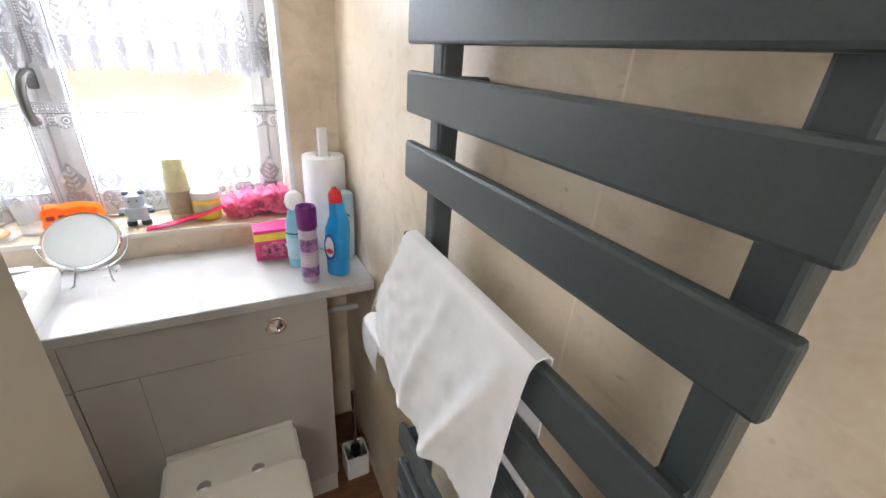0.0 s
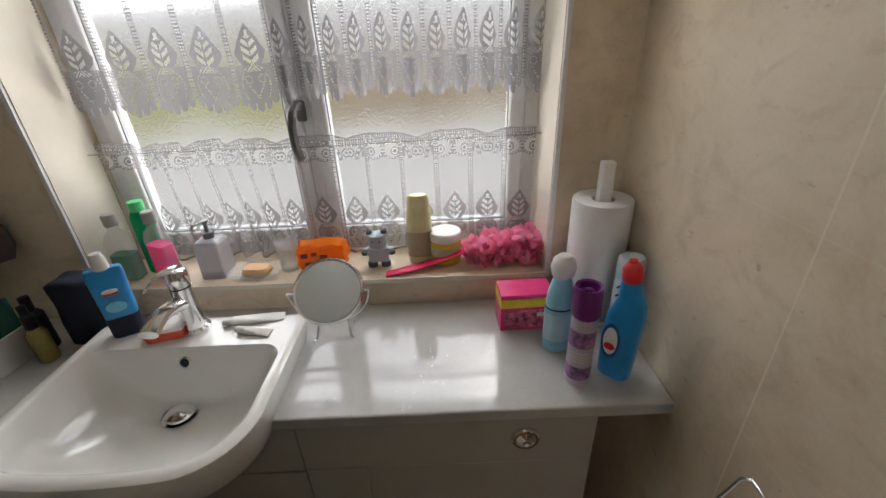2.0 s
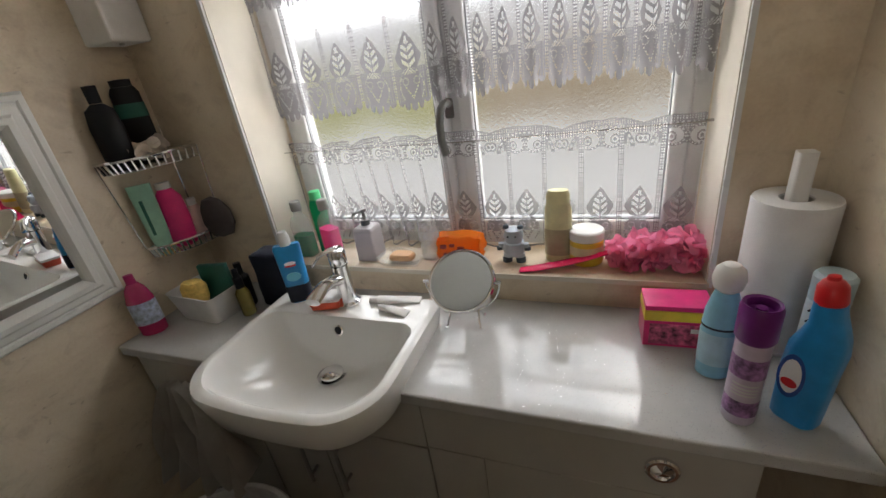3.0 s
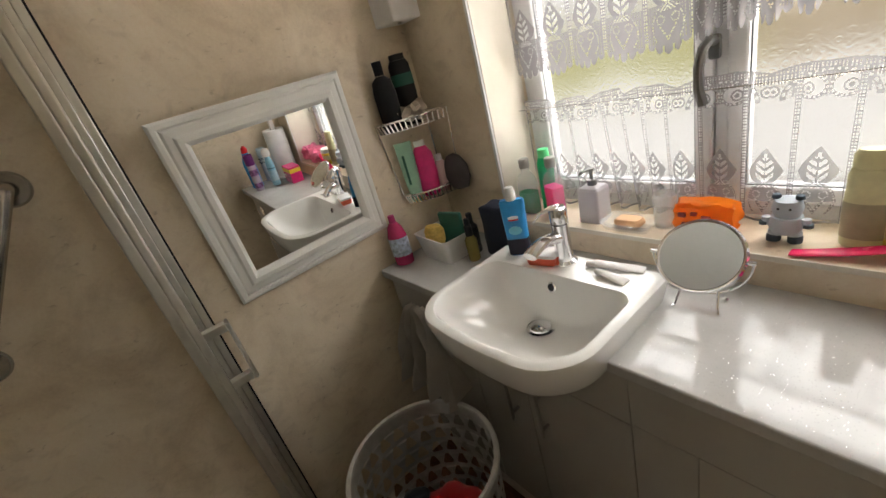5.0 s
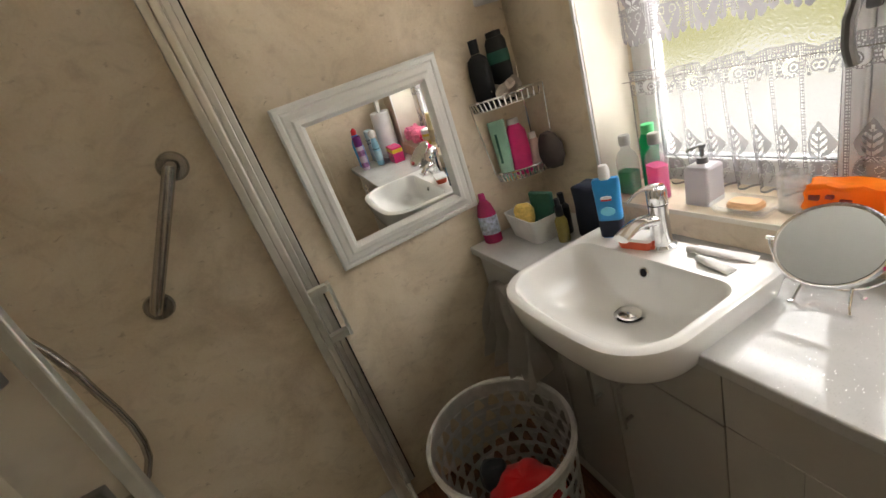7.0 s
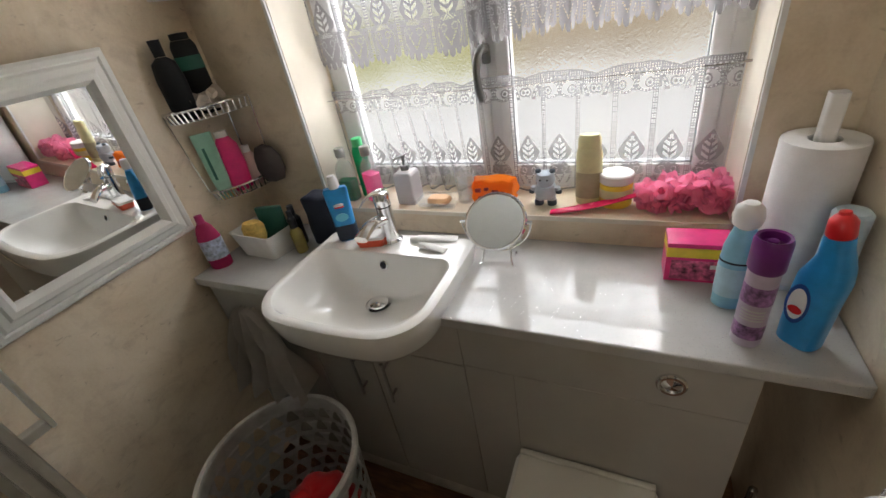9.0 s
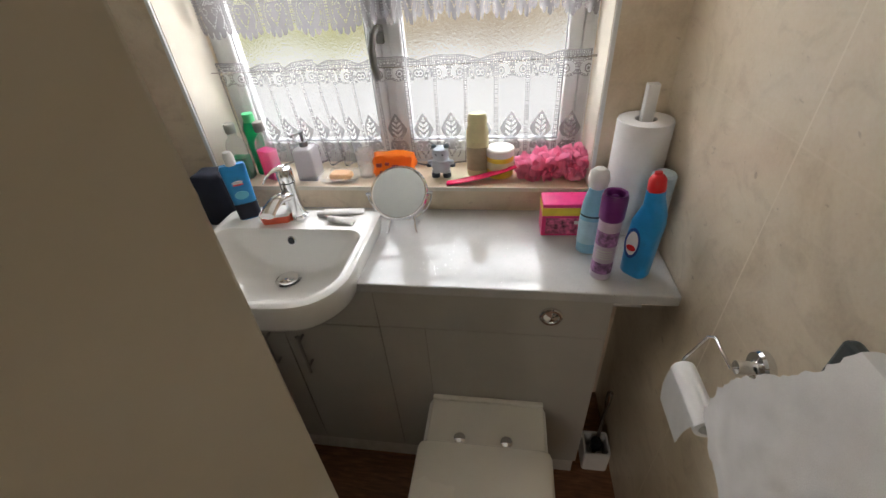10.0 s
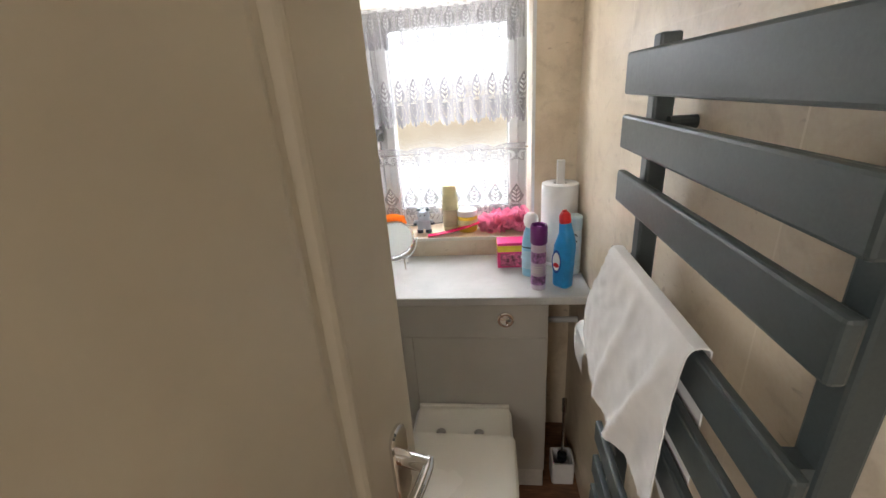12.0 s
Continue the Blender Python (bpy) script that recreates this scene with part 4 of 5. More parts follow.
for z0, z1 in ((0.107, 0.124), (SH - 0.029, SH)):
    part("rail", box(-W + 0.043, SB + 0.020, SA - 0.018, SA + 0.018, z0, z1, 0.003), ALU, sh)
    part("rail", box(SB - 0.018, SB + 0.019, BACK + 0.03, SA - 0.0185, z0, z1, 0.003), ALU, sh)
part("wall_profile", box(SB - 0.02, SB + 0.02, BACK + 0.001, BACK + 0.029, 0.107, SH, 0.003), ALU, sh)

gb = thing("grab_rail", (-W, 0, 0), "brushed steel grab rail fixed at a slant", "grab rail")
ga, gc = Vector((0, -1.062, 1.420)), Vector((0, -1.260, 1.105))
gd = (gc - ga).normalized()
gpts = [ga + Vector((0.004, 0, 0)), ga + Vector((0.035, 0, 0)), ga + Vector((0.046, 0, 0)) + gd * 0.006, ga + Vector((0.050, 0, 0)) + gd * 0.020,
        gc + Vector((0.050, 0, 0)) - gd * 0.020, gc + Vector((0.046, 0, 0)) - gd * 0.006, gc + Vector((0.035, 0, 0)), gc + Vector((0.004, 0, 0))]
part("bar", tube(gpts, 0.015, 18), STEEL, gb, smooth=True)
for p in (ga, gc):
    f = lathe([(0.0, 0.001), (0.037, 0.001), (0.037, 0.005), (0.033, 0.010), (0.018, 0.011)], n=28, caps=(False, False))
    moved(f, pose(0, p.y, p.z, 0, 90, 0))
    part("flange", f, STEEL, gb, smooth=True)
hs = thing("shower_hose", (-W, 0, 0), "chrome shower hose hanging in a loop in the shower", "shower hose")
hpts = [(0.04, -1.62, 1.30), (0.04, -1.575, 1.20), (0.04, -1.544, 1.114), (0.04, -1.530, 1.05), (0.04, -1.522, 0.98), (0.04, -1.512, 0.91), (0.04, -1.508, 0.85),
        (0.04, -1.512, 0.79), (0.04, -1.525, 0.74), (0.04, -1.555, 0.69), (0.04, -1.60, 0.655), (0.04, -1.65, 0.65)]
hpts = [(x, y + 0.05, z) for x, y, z in hpts]
part("hose", tube(hpts, 0.010, 12), STEEL, hs, smooth=True)

# ---- white box in the corner near the ceiling ----
hb_ = thing("wall_unit", (-W, 0, 1.565), "white wall-hung heater box high in the corner", "heater")
part("case", box(0.001, 0.105, -0.105, -0.001, 0.0, 0.30, 0.006), WHITEPL, hb_)
part("knob", lathe([(0.006, -0.004), (0.006, 0.0)], (0.07, -0.06, 0), 12), GREYPL, hb_)

# ---- corner caddy ----
cd = thing("corner_caddy", (-W, 0, 0), "two-tier chrome wire corner caddy above the worktop", "caddy")
RX_, RY_ = 0.112, 0.205


def caddy_shelf(name, z, f, parent):
    ox, oy = 0.010, -0.010
    rx, ry = RX_ * f, RY_ * f

    def rim(q, zz, k=1.0):
        return [(ox + rx * k * math.cos(radians(a)), oy - ry * k * math.sin(radians(a)), zz) for a in q]
    arc_ = range(0, 91, 6)
    shelf = part(name, tube(rim(arc_, z), 0.0042, 8), CHROME, parent, smooth=True)
    part("lower_wire", tube(rim(arc_, z - 0.030, 0.95), 0.0018, 6), CHROME, shelf, smooth=True)
    part("back_wire", tube([(ox + rx, oy, z), (ox, oy, z), (ox, oy - ry, z)], 0.0024, 8), CHROME, shelf)
    for a in range(3, 90, 6):
        p0, p1 = rim([a], z)[0], rim([a], z - 0.030, 0.95)[0]
        part("prong", tube([p0, p1], 0.0030, 6), CHROME, shelf)
    for k in range(7):
        q = 0.010 + k * 0.015 * f
        if q < rx * 0.94:
            ln = ry * 0.95 * math.sqrt(1 - (q / (rx * 0.95)) ** 2)
            part("floor_wire", tube([(ox + q, oy, z - 0.030), (ox + q, oy - ln, z - 0.030)], 0.0015, 6), CHROME, shelf)


CZ1, CZ2 = 1.300, 1.055
caddy_shelf("shelf", CZ1, 1.0, cd)
caddy_shelf("shelf", CZ2, 0.86, cd)
part("upright", tube([(0.006, -0.006, CZ2 - 0.03), (0.006, -0.006, CZ1 + 0.06)], 0.003, 8), CHROME, cd)
part("upright", tube([(0.010 + RX_ * 0.86, -0.006, CZ2), (0.010 + RX_, -0.006, CZ1)], 0.002, 8), CHROME, cd)
part("upright", tube([(0.006, -0.010 - RY_ * 0.86, CZ2), (0.006, -0.010 - RY_, CZ1)], 0.002, 8), CHROME, cd)


# ---- bottles and small things ----
def bottle(name, place, label, body_prof, body_mat, cap_prof, cap_mat, squash=1.0, turn=0, tilt=(0, 0), category="bottle", band=None, band_mat=None, n=24):
    t = thing(name, place, label, category, turn=turn)
    if tilt != (0, 0):
        t.matrix_world = pose(*place, tilt[0], tilt[1], turn)
    part("body", lathe(body_prof, n=n, squash=squash), body_mat, t, smooth=True)
    part("cap", lathe(cap_prof, n=n, squash=1.0 if squash > 0.75 else max(squash, 0.6)), cap_mat, t, smooth=True)
    if band:
        part("label", lathe(band, n=n, squash=squash, caps=(False, False)), band_mat, t, smooth=True)
    return t


# worktop, beside the wall
kr = thing("kitchen_roll", (-0.066, -0.072, CZ), "white kitchen roll on a white upright holder", "kitchen roll")
part("stand_base", lathe([(0.062, 0.0), (0.062, 0.006), (0.055, 0.010)], n=36), WHITEPL, kr)
part("paper", lathe([(0.0245, 0.011), (0.061, 0.011), (0.0625, 0.016), (0.0625, 0.284), (0.061, 0.289), (0.0245, 0.289), (0.0245, 0.011)], n=40, caps=(False, False)), PAPER, kr, smooth=True)
part("core", lathe([(0.0242, 0.012), (0.0242, 0.286), (0.0225, 0.286), (0.0225, 0.012)], n=24, caps=(False, False)), GREYPL, kr)
part("pole", rings([rounded(-0.013, 0.013, -0.013, 0.013, z, 0.004, 0.004, 3) for z in (0.010, 0.362, 0.367)]), WHITEPL, kr)

NAVYBLUE = plain("mid_blue_print", (0.02, 0.07, 0.30), 0.3)
tc_ = thing("toilet_cleaner_bottle", (-0.082, -0.278, CZ), "bright blue toilet cleaner bottle with a red cap and oval label", "bottle", turn=-46)
secs = []
for w, d, z, dx in ((0.030, 0.022, 0.0, 0), (0.034, 0.025, 0.005, 0), (0.037, 0.026, 0.10, 0.001), (0.037, 0.026, 0.140, 0.004), (0.030, 0.023, 0.165, 0.008), (0.024, 0.021, 0.182, 0.008), (0.021, 0.019, 0.200, 0.004), (0.019, 0.018, 0.216, 0.002)):
    secs.append([(p[0] + dx, p[1], p[2]) for p in rounded(-w, w, -d, d, z, d * 0.75, d * 0.75, 6)])
part("body", rings(secs), BLUEPL, tc_, smooth=True)
cap = lathe([(0.019, 0.0), (0.0205, 0.004), (0.019, 0.026), (0.013, 0.034), (0.009, 0.036), (0.008, 0.041), (0.0, 0.042)], n=28, caps=(True, False))
moved(cap, pose(0.002, 0, 0.215, 0, -8, 0))
part("cap", cap, REDPL, tc_, smooth=True)
tc_.scale = (0.88, 0.92, 0.985)
for rx_, rz_, dy, m_, nm in ((0.020, 0.040, 0.0263, NAVYBLUE, "label_rim"), (0.015, 0.031, 0.0269, WHITEPL, "label"), (0.012, 0.008, 0.0275, REDPL, "label_print")):
    oval = prism([(-0.010 + rx_ * math.cos(q), 0.088 + (-0.012 if nm == "label_print" else 0) + rz_ * math.sin(q)) for q in [2 * math.pi * i / 28 for i in range(28)]], -dy, -dy + 0.0012, "y")
    part(nm, oval, m_, tc_)
af = bottle("air_freshener_can", (-0.161, -0.293, CZ), "lilac and white air freshener can with a dark purple cap", [(0.0215, 0), (0.0232, 0.004), (0.0232, 0.148), (0.021, 0.157)], LILAC,
            [(0.0235, 0.153), (0.0262, 0.158), (0.0262, 0.206), (0.0235, 0.214), (0.0195, 0.212), (0.0175, 0.200), (0.008, 0.199), (0.007, 0.207), (0.0, 0.208)], PURPLEPL, n=32)
part("flower_print", lathe([(0.0235, 0.092), (0.0235, 0.128)], n=32, caps=(False, False)), PRINT_FLORAL, af, "purple floral print")
part("flower_print", lathe([(0.0235, 0.018), (0.0235, 0.048)], n=32, caps=(False, False)), PRINT_FLORAL, af, "purple floral print")
for z_ in (0.060, 0.066, 0.072, 0.079):
    part("lettering", rings([[(r_ * math.cos(q), r_ * math.sin(q), z) for q in [radians(-150 + 8 * i) for i in range(12)]] for r_, z in ((0.0236, z_), (0.0236, z_ + 0.003))], (False, False), closed=False), GREYPL, af)
bb2 = bottle("bubble_bath_bottle", (-0.176, -0.195, CZ), "pale blue bottle with a white ball cap and a dark band", [(0.024, 0), (0.028, 0.004), (0.0295, 0.09), (0.027, 0.135), (0.021, 0.160), (0.017, 0.173)], PALEBLUE,
             [(0.012, 0.172), (0.021, 0.180), (0.0245, 0.196), (0.021, 0.213), (0.012, 0.222), (0.0, 0.224)], WHITEPL, squash=0.8, n=32)
part("band", lathe([(0.0294, 0.105), (0.0290, 0.109)], n=32, squash=0.8, caps=(False, False)), NAVY, bb2)
part("label", lathe([(0.0292, 0.030), (0.0298, 0.095)], n=32, squash=0.8, caps=(False, False)), plain("ice_blue_label", (0.42, 0.62, 0.72), 0.3), bb2)
sf = bottle("shaving_foam_can", (-0.034, -0.178, CZ), "white shaving foam can with pale blue cap and dark squiggles", [(0.024, 0), (0.0265, 0.004), (0.0265, 0.150), (0.022, 0.158)], plain("ice_white", (0.58, 0.66, 0.70), 0.3),
            [(0.0265, 0.157), (0.0268, 0.198), (0.022, 0.204), (0.0, 0.204)], plain("ice_cap", (0.46, 0.58, 0.64), 0.3), n=32)
for z_ in (0.120, 0.140):
    part("squiggle", tube([(0.0272 * math.cos(radians(q)), 0.0272 * math.sin(radians(q)), z_ + 0.005 * math.sin(q * 0.12)) for q in range(-160, -70, 6)], 0.0018, 6), NAVY, sf)

tb = thing("pink_carton", (-0.2255, -0.100, CZ), "glossy pink carton with a yellow band, wrapped in film", "box", turn=2)
part("carton", box(-0.062, 0.056, -0.034, 0.034, 0, 0.060, 0.001), PINKPL, tb)
part("band", box(-0.0625, 0.0565, -0.0345, 0.0345, 0.0605, 0.083, 0.0008), YELLOWPL, tb)
part("print", box(-0.052, 0.050, -0.0348, -0.0338, 0.006, 0.054, 0.0003), plain("carton_print", (0.50, 0.10, 0.20), 0.3, wear=0.95, scale=75), tb)
part("print", box(0.020, 0.050, -0.0354, -0.0349, 0.036, 0.046, 0.0002), WHITEPL, tb)
part("lid", box(-0.062, 0.056, -0.034, 0.034, 0.0835, 0.094, 0.001), PINKPL, tb)

# small magnifying mirror on a stand
cm = thing("magnifying_mirror", (-0.668, -0.112, CZ), "round double-sided magnifying mirror on a chrome wire stand", "mirror", turn=4)
MC = 0.105
disc = lathe([(0.0, -0.002), (0.066, -0.002), (0.070, -0.0045), (0.073, 0.0), (0.070, 0.0045), (0.066, 0.002), (0.0, 0.002)], n=56, caps=(False, False))
moved(disc, pose(0, 0, MC + 0.002, 44, 0, 0))
mm = part("rim", disc, CHROME, cm, smooth=True)
for s in (1, -1):
    g = lathe([(0.0, 0.0), (0.0655, 0.0)], n=48, caps=(False, False))
    moved(g, pose(0, 0, MC + 0.002, 44, 0, 0) @ Matrix.Translation((0, 0, s * 0.0028)))
    part("glass", g, DULLMIRROR, cm)
st = tube(arc((0, 0, MC), 0.080, 180, 360, 24, "xz"), 0.0022, 8)
for s in (-1, 1):
    tube([(s * 0.030, 0.0, MC - 0.071), (s * 0.034, -0.018, 0.012), (s * 0.036, -0.022, 0.002), (s * 0.040, -0.030, 0.003)], 0.0024, 8, st)
    tube([(s * 0.030, 0.0, MC - 0.071), (s * 0.034, 0.018, 0.012), (s * 0.036, 0.022, 0.002), (s * 0.038, 0.028, 0.003)], 0.0024, 8, st)
    tube([(s * 0.070, 0, MC), (s * 0.084, 0, MC)], 0.004, 10, st)
part("stand", st, CHROME, cm, "chrome wire stand with turned feet", True)
cm.scale = (1.09, 1.09, 1.05)

# on the basin's deck
aq = thing("toothpaste_bottle", (-1.104, -0.150, BZ), "blue toothpaste bottle with a white cap on the basin", "bottle", turn=32)
part("body", rings([rounded(-w, w, -d, d, z, min(w, d) * 0.6, min(w, d) * 0.6, 5) for w, d, z in ((0.026, 0.018, 0.0), (0.028, 0.020, 0.004), (0.029, 0.020, 0.05), (0.031, 0.017, 0.11), (0.033, 0.010, 0.152), (0.030, 0.008, 0.158))]), BLUEPL, aq, smooth=True)
for rx_, rz_, cz_, m_ in ((0.018, 0.012, 0.075, plain("aqua_print", (0.15, 0.55, 0.72), 0.3)), (0.014, 0.004, 0.112, WHITEPL), (0.014, 0.0025, 0.106, REDPL)):
    part("print", prism([(rx_ * math.cos(q), cz_ + rz_ * math.sin(q)) for q in [2 * math.pi * i / 20 for i in range(20)]], -0.0206, -0.0150, "y"), m_, aq)
part("foot", rings([rounded(-w, w, -d, d, z, 0.012, 0.012, 5) for w, d, z in ((0.0288, 0.0205, 0.003), (0.0300, 0.0212, 0.05))], (False, False)), NAVY, aq)
part("cap", lathe([(0.014, 0.157), (0.014, 0.180), (0.010, 0.192), (0.0, 0.194)], n=20, caps=(True, False)), WHITEPL, aq, smooth=True)
rt = thing("red_tub", (-1.010, -0.170, BZ), "small red tub with a white lid under the tap", "tub", turn=15)
part("tub", rings([rounded(-w, w, -d, d, z, 0.008, 0.008, 4) for w, d, z in ((0.036, 0.022, 0.0), (0.040, 0.026, 0.022))]), plain("coral_plastic", (0.75, 0.12, 0.06), 0.35), rt)
part("lid", rings([rounded(-w, w, -d, d, z, 0.008, 0.008, 4) for w, d, z in ((0.041, 0.027, 0.0225), (0.040, 0.026, 0.030))]), WHITEPL, rt)


def squeezed_tube(name, p0, p1, label, r=0.014):
    a, b = Vector(p0), Vector(p1)
    L = (b - a).length
    t = thing(name, a, label, "tube", turn=math.degrees(math.atan2((b - a).y, (b - a).x)))
    secs = []
    for i in range(9):
        s = i / 8
        wd = r * (1.0 + 0.12 * s)
        th = r * 0.55 * (1 - s) ** 0.7 + 0.0012
        secs.append([(0.022 + (L - 0.022) * s, wd * math.cos(q), th + th * math.sin(q)) for q in [2 * math.pi * k / 16 for k in range(16)]])
    part("body", rings(secs), WHITEPL, t, smooth=True)
    cap = lathe([(0.007, 0.0), (0.0075, 0.004), (0.0075, 0.022)], n=16)
    moved(cap, pose(0, 0, 0.0082, 0, 90, 0))
    part("cap", cap, WHITEPL, t, smooth=True)


squeezed_tube("toothpaste_tube", (-0.900, -0.148, BZ), (-0.775, -0.118, BZ), "long white toothpaste tube lying on the basin's deck")
squeezed_tube("cream_tube", (-0.860, -0.172, BZ), (-0.785, -0.180, BZ), "half-used white tube lying on the basin's deck", 0.012)

# on the sill
CAPGREY = plain("warm_grey_cap", (0.36, 0.35, 0.33), 0.4)


def clear_bottle(name, place, label, h, w, d, liquid, fill, cap, turn=0):
    t = thing(name, place, label, "bottle", turn=turn)
    def ring_(s, z):
        return rounded(-w * s, w * s, -d * s, d * s, z, min(w, d) * s * 0.55, min(w, d) * s * 0.55, 5)
    part("bottle", rings([ring_(0.9, 0), ring_(1, 0.004), ring_(1, h * 0.72), ring_(0.75, h * 0.85), ring_(0.42, h * 0.92), ring_(0.42, h)]), CLEARPL, t, smooth=True)
    part("liquid", rings([ring_(0.86, 0.003), ring_(0.94, 0.006), ring_(0.94, h * fill)]), liquid, t, smooth=True)
    part("cap", lathe([(0.015, h), (0.016, h + 0.002), (0.016, h + 0.026), (0.014, h + 0.029)], n=20), cap, t, smooth=True)
    return t


clear_bottle("mouthwash_bottle", (-1.222, 0.055, SZ), "clear mouthwash bottle with green liquid and a grey cap", 0.150, 0.030, 0.020, GREENLIQ, 0.48, CAPGREY)
clear_bottle("mouthwash_bottle", (-1.122, 0.052, SZ), "clear mouthwash bottle with pink liquid and a grey cap", 0.155, 0.032, 0.020, PINKLIQ, 0.62, CAPGREY, turn=-24)
bottle("green_bottle", (-1.178, 0.098, SZ), "tall translucent green bottle on the sill", [(0.022, 0), (0.024, 0.004), (0.024, 0.15), (0.018, 0.17)], GREENLIQ, [(0.017, 0.169), (0.017, 0.195), (0.0, 0.196)], GREENCAP)
sd = thing("soap_dispenser", (-1.000, 0.062, SZ), "frosted square soap dispenser with a steel pump, on the sill", "dispenser")
part("jar", rings([rounded(-w, w, -w, w, z, 0.006, 0.006, 4) for w, z in ((0.031, 0.0), (0.032, 0.003), (0.031, 0.092), (0.027, 0.099), (0.014, 0.103))]), Mat("frosted_plastic", (0.80, 0.78, 0.84), 0.35, Transmission_Weight=0.5).m, sd)
pm = lathe([(0.013, 0.103), (0.013, 0.118), (0.005, 0.120), (0.005, 0.140), (0.009, 0.142), (0.009, 0.150)], n=16)
tube([(0, 0, 0.147), (-0.012, -0.03, 0.147), (-0.014, -0.035, 0.140)], 0.004, 8, pm)
part("pump", pm, DARKSTEEL, sd, smooth=True)
dish = thing("soap_dish", (-0.890, 0.040, SZ), "clear plastic soap dish on the sill", "soap dish")
part("dish", rings([rounded(-w, w, -d, d, z, 0.012, 0.012, 5) for w, d, z in ((0.055, 0.033, 0.0), (0.066, 0.042, 0.022), (0.064, 0.040, 0.022), (0.052, 0.030, 0.005))]), CLEARPL, dish, smooth=True)
sp_ = thing("soap_bar", (-0.890, 0.040, SZ + 0.0055), "brown oval bar of soap in the clear dish", "soap")
part("soap", rings([rounded(-w, w, -d, d, z, d * 0.7, d * 0.7, 5) for w, d, z in ((0.028, 0.016, 0.0), (0.036, 0.023, 0.006), (0.036, 0.023, 0.014), (0.030, 0.018, 0.020))]), SOAPMAT, sp_, smooth=True)
tumbler = thing("tumbler", (-0.815, 0.072, SZ), "clear plastic tumbler on the sill", "tumbler")
part("wall", lathe([(0.0, 0.0), (0.024, 0.0), (0.029, 0.085), (0.0275, 0.085), (0.0225, 0.004), (0.0, 0.004)], n=24, caps=(False, False)), CLEARPL, tumbler, smooth=True)
og = thing("wet_wipes_packet", (-0.725, 0.075, SZ), "crumpled orange packet on the sill", "packet")
ob_ = box(-0.062, 0.062, -0.028, 0.028, 0.0, 0.072, 0.010, segments=3)
bmesh.ops.subdivide_edges(ob_, edges=list(ob_.edges), cuts=3, use_grid_fill=True)
for v in ob_.verts:
    v.co += noise.noise_vector(v.co * 45) * 0.010 + noise.noise_vector(v.co * 130) * 0.004
    v.co.z = max(0.0, v.co.z)
part("packet", ob_, ORANGEPL, og, smooth=True)
RUST = plain("rust_print", (0.30, 0.05, 0.02), 0.4)
for px_, pz_, pw_, ph_ in ((-0.040, 0.046, 0.016, 0.010), (-0.015, 0.050, 0.012, 0.007), (0.010, 0.040, 0.018, 0.014), (-0.030, 0.024, 0.022, 0.005), (0.034, 0.028, 0.010, 0.020), (0.002, 0.018, 0.016, 0.005)):
    part("print", box(px_ - pw_ / 2, px_ + pw_ / 2, -0.0345, -0.0260, pz_ - ph_ / 2, pz_ + ph_ / 2, 0.001), RUST, og)

hp = thing("toy_figure", (-0.578, 0.070, SZ), "small pale grey toy animal on the sill", "toy")
tf = lathe([(0.0, 0.014), (0.020, 0.017), (0.025, 0.030), (0.022, 0.046), (0.0, 0.052)], n=18, caps=(False, False))
lathe([(0.0, 0.042), (0.017, 0.045), (0.022, 0.060), (0.019, 0.076), (0.0, 0.083)], n=18, bm=tf, caps=(False, False))
for s in (-1, 1):
    lathe([(0.0, 0.0), (0.010, 0.001), (0.010, 0.020), (0.0, 0.024)], (s * 0.014, -0.004, 0), 12, bm=tf, caps=(False, False))
    lathe([(0.0, 0.0), (0.006, 0.003), (0.004, 0.010), (0.0, 0.012)], (s * 0.015, 0, 0.074), 10, bm=tf, caps=(False, False))
    lathe([(0.0, 0.0), (0.007, 0.002), (0.007, 0.016), (0.0, 0.018)], (s * 0.027, -0.004, 0.028), 10, bm=tf, caps=(False, False))
moved(tf, Matrix.Scale(1.18, 4))
part("figure", tf, HIPPO, hp, smooth=True)
SLATE = plain("slate_plush", (0.07, 0.10, 0.13), 0.8)
for s in (-1, 1):
    e = lathe([(0.0, 0.0), (0.0125, 0.001), (0.0128, 0.012), (0.009, 0.017), (0.0, 0.018)], (s * 0.0175, -0.006, 0), 14, caps=(False, False))
    part("foot", e, SLATE, hp, "dark slate foot", True)
    e = lathe([(0.0, 0.0), (0.009, 0.003), (0.009, 0.010), (0.0, 0.013)], (s * 0.035, -0.006, 0.032), 12, caps=(False, False))
    part("paw", e, SLATE, hp, "dark slate paw", True)
    e = lathe([(0.0, 0.0), (0.0085, 0.003), (0.007, 0.010), (0.0, 0.013)], (s * 0.0185, 0, 0.089), 12, caps=(False, False))
    part("ear", e, SLATE, hp, "dark slate ear", True)
for v, q in (((-0.0095, -0.0245), 0.078), ((0.0095, -0.0245), 0.078)):
    e = lathe([(0.0, 0.0), (0.0025, 0.001), (0.0, 0.003)], n=10, caps=(False, False))
    moved(e, pose(v[0], v[1], q, 90, 0, 0))
    part("eye", e, BLACKPL, hp)
bottle("shampoo_bottle", (-0.468, 0.082, SZ), "cream and pale yellow shampoo bottle on the sill", [(0.029, 0), (0.032, 0.004), (0.033, 0.04), (0.032, 0.138), (0.028, 0.152)], CREAMPL,
       [(0.028, 0.1525), (0.028, 0.176), (0.023, 0.186), (0.0, 0.187)], CREAMPL, squash=0.6, band=[(0.0335, 0.020), (0.0335, 0.090)], band_mat=plain("buff_label", (0.45, 0.40, 0.26), 0.4))
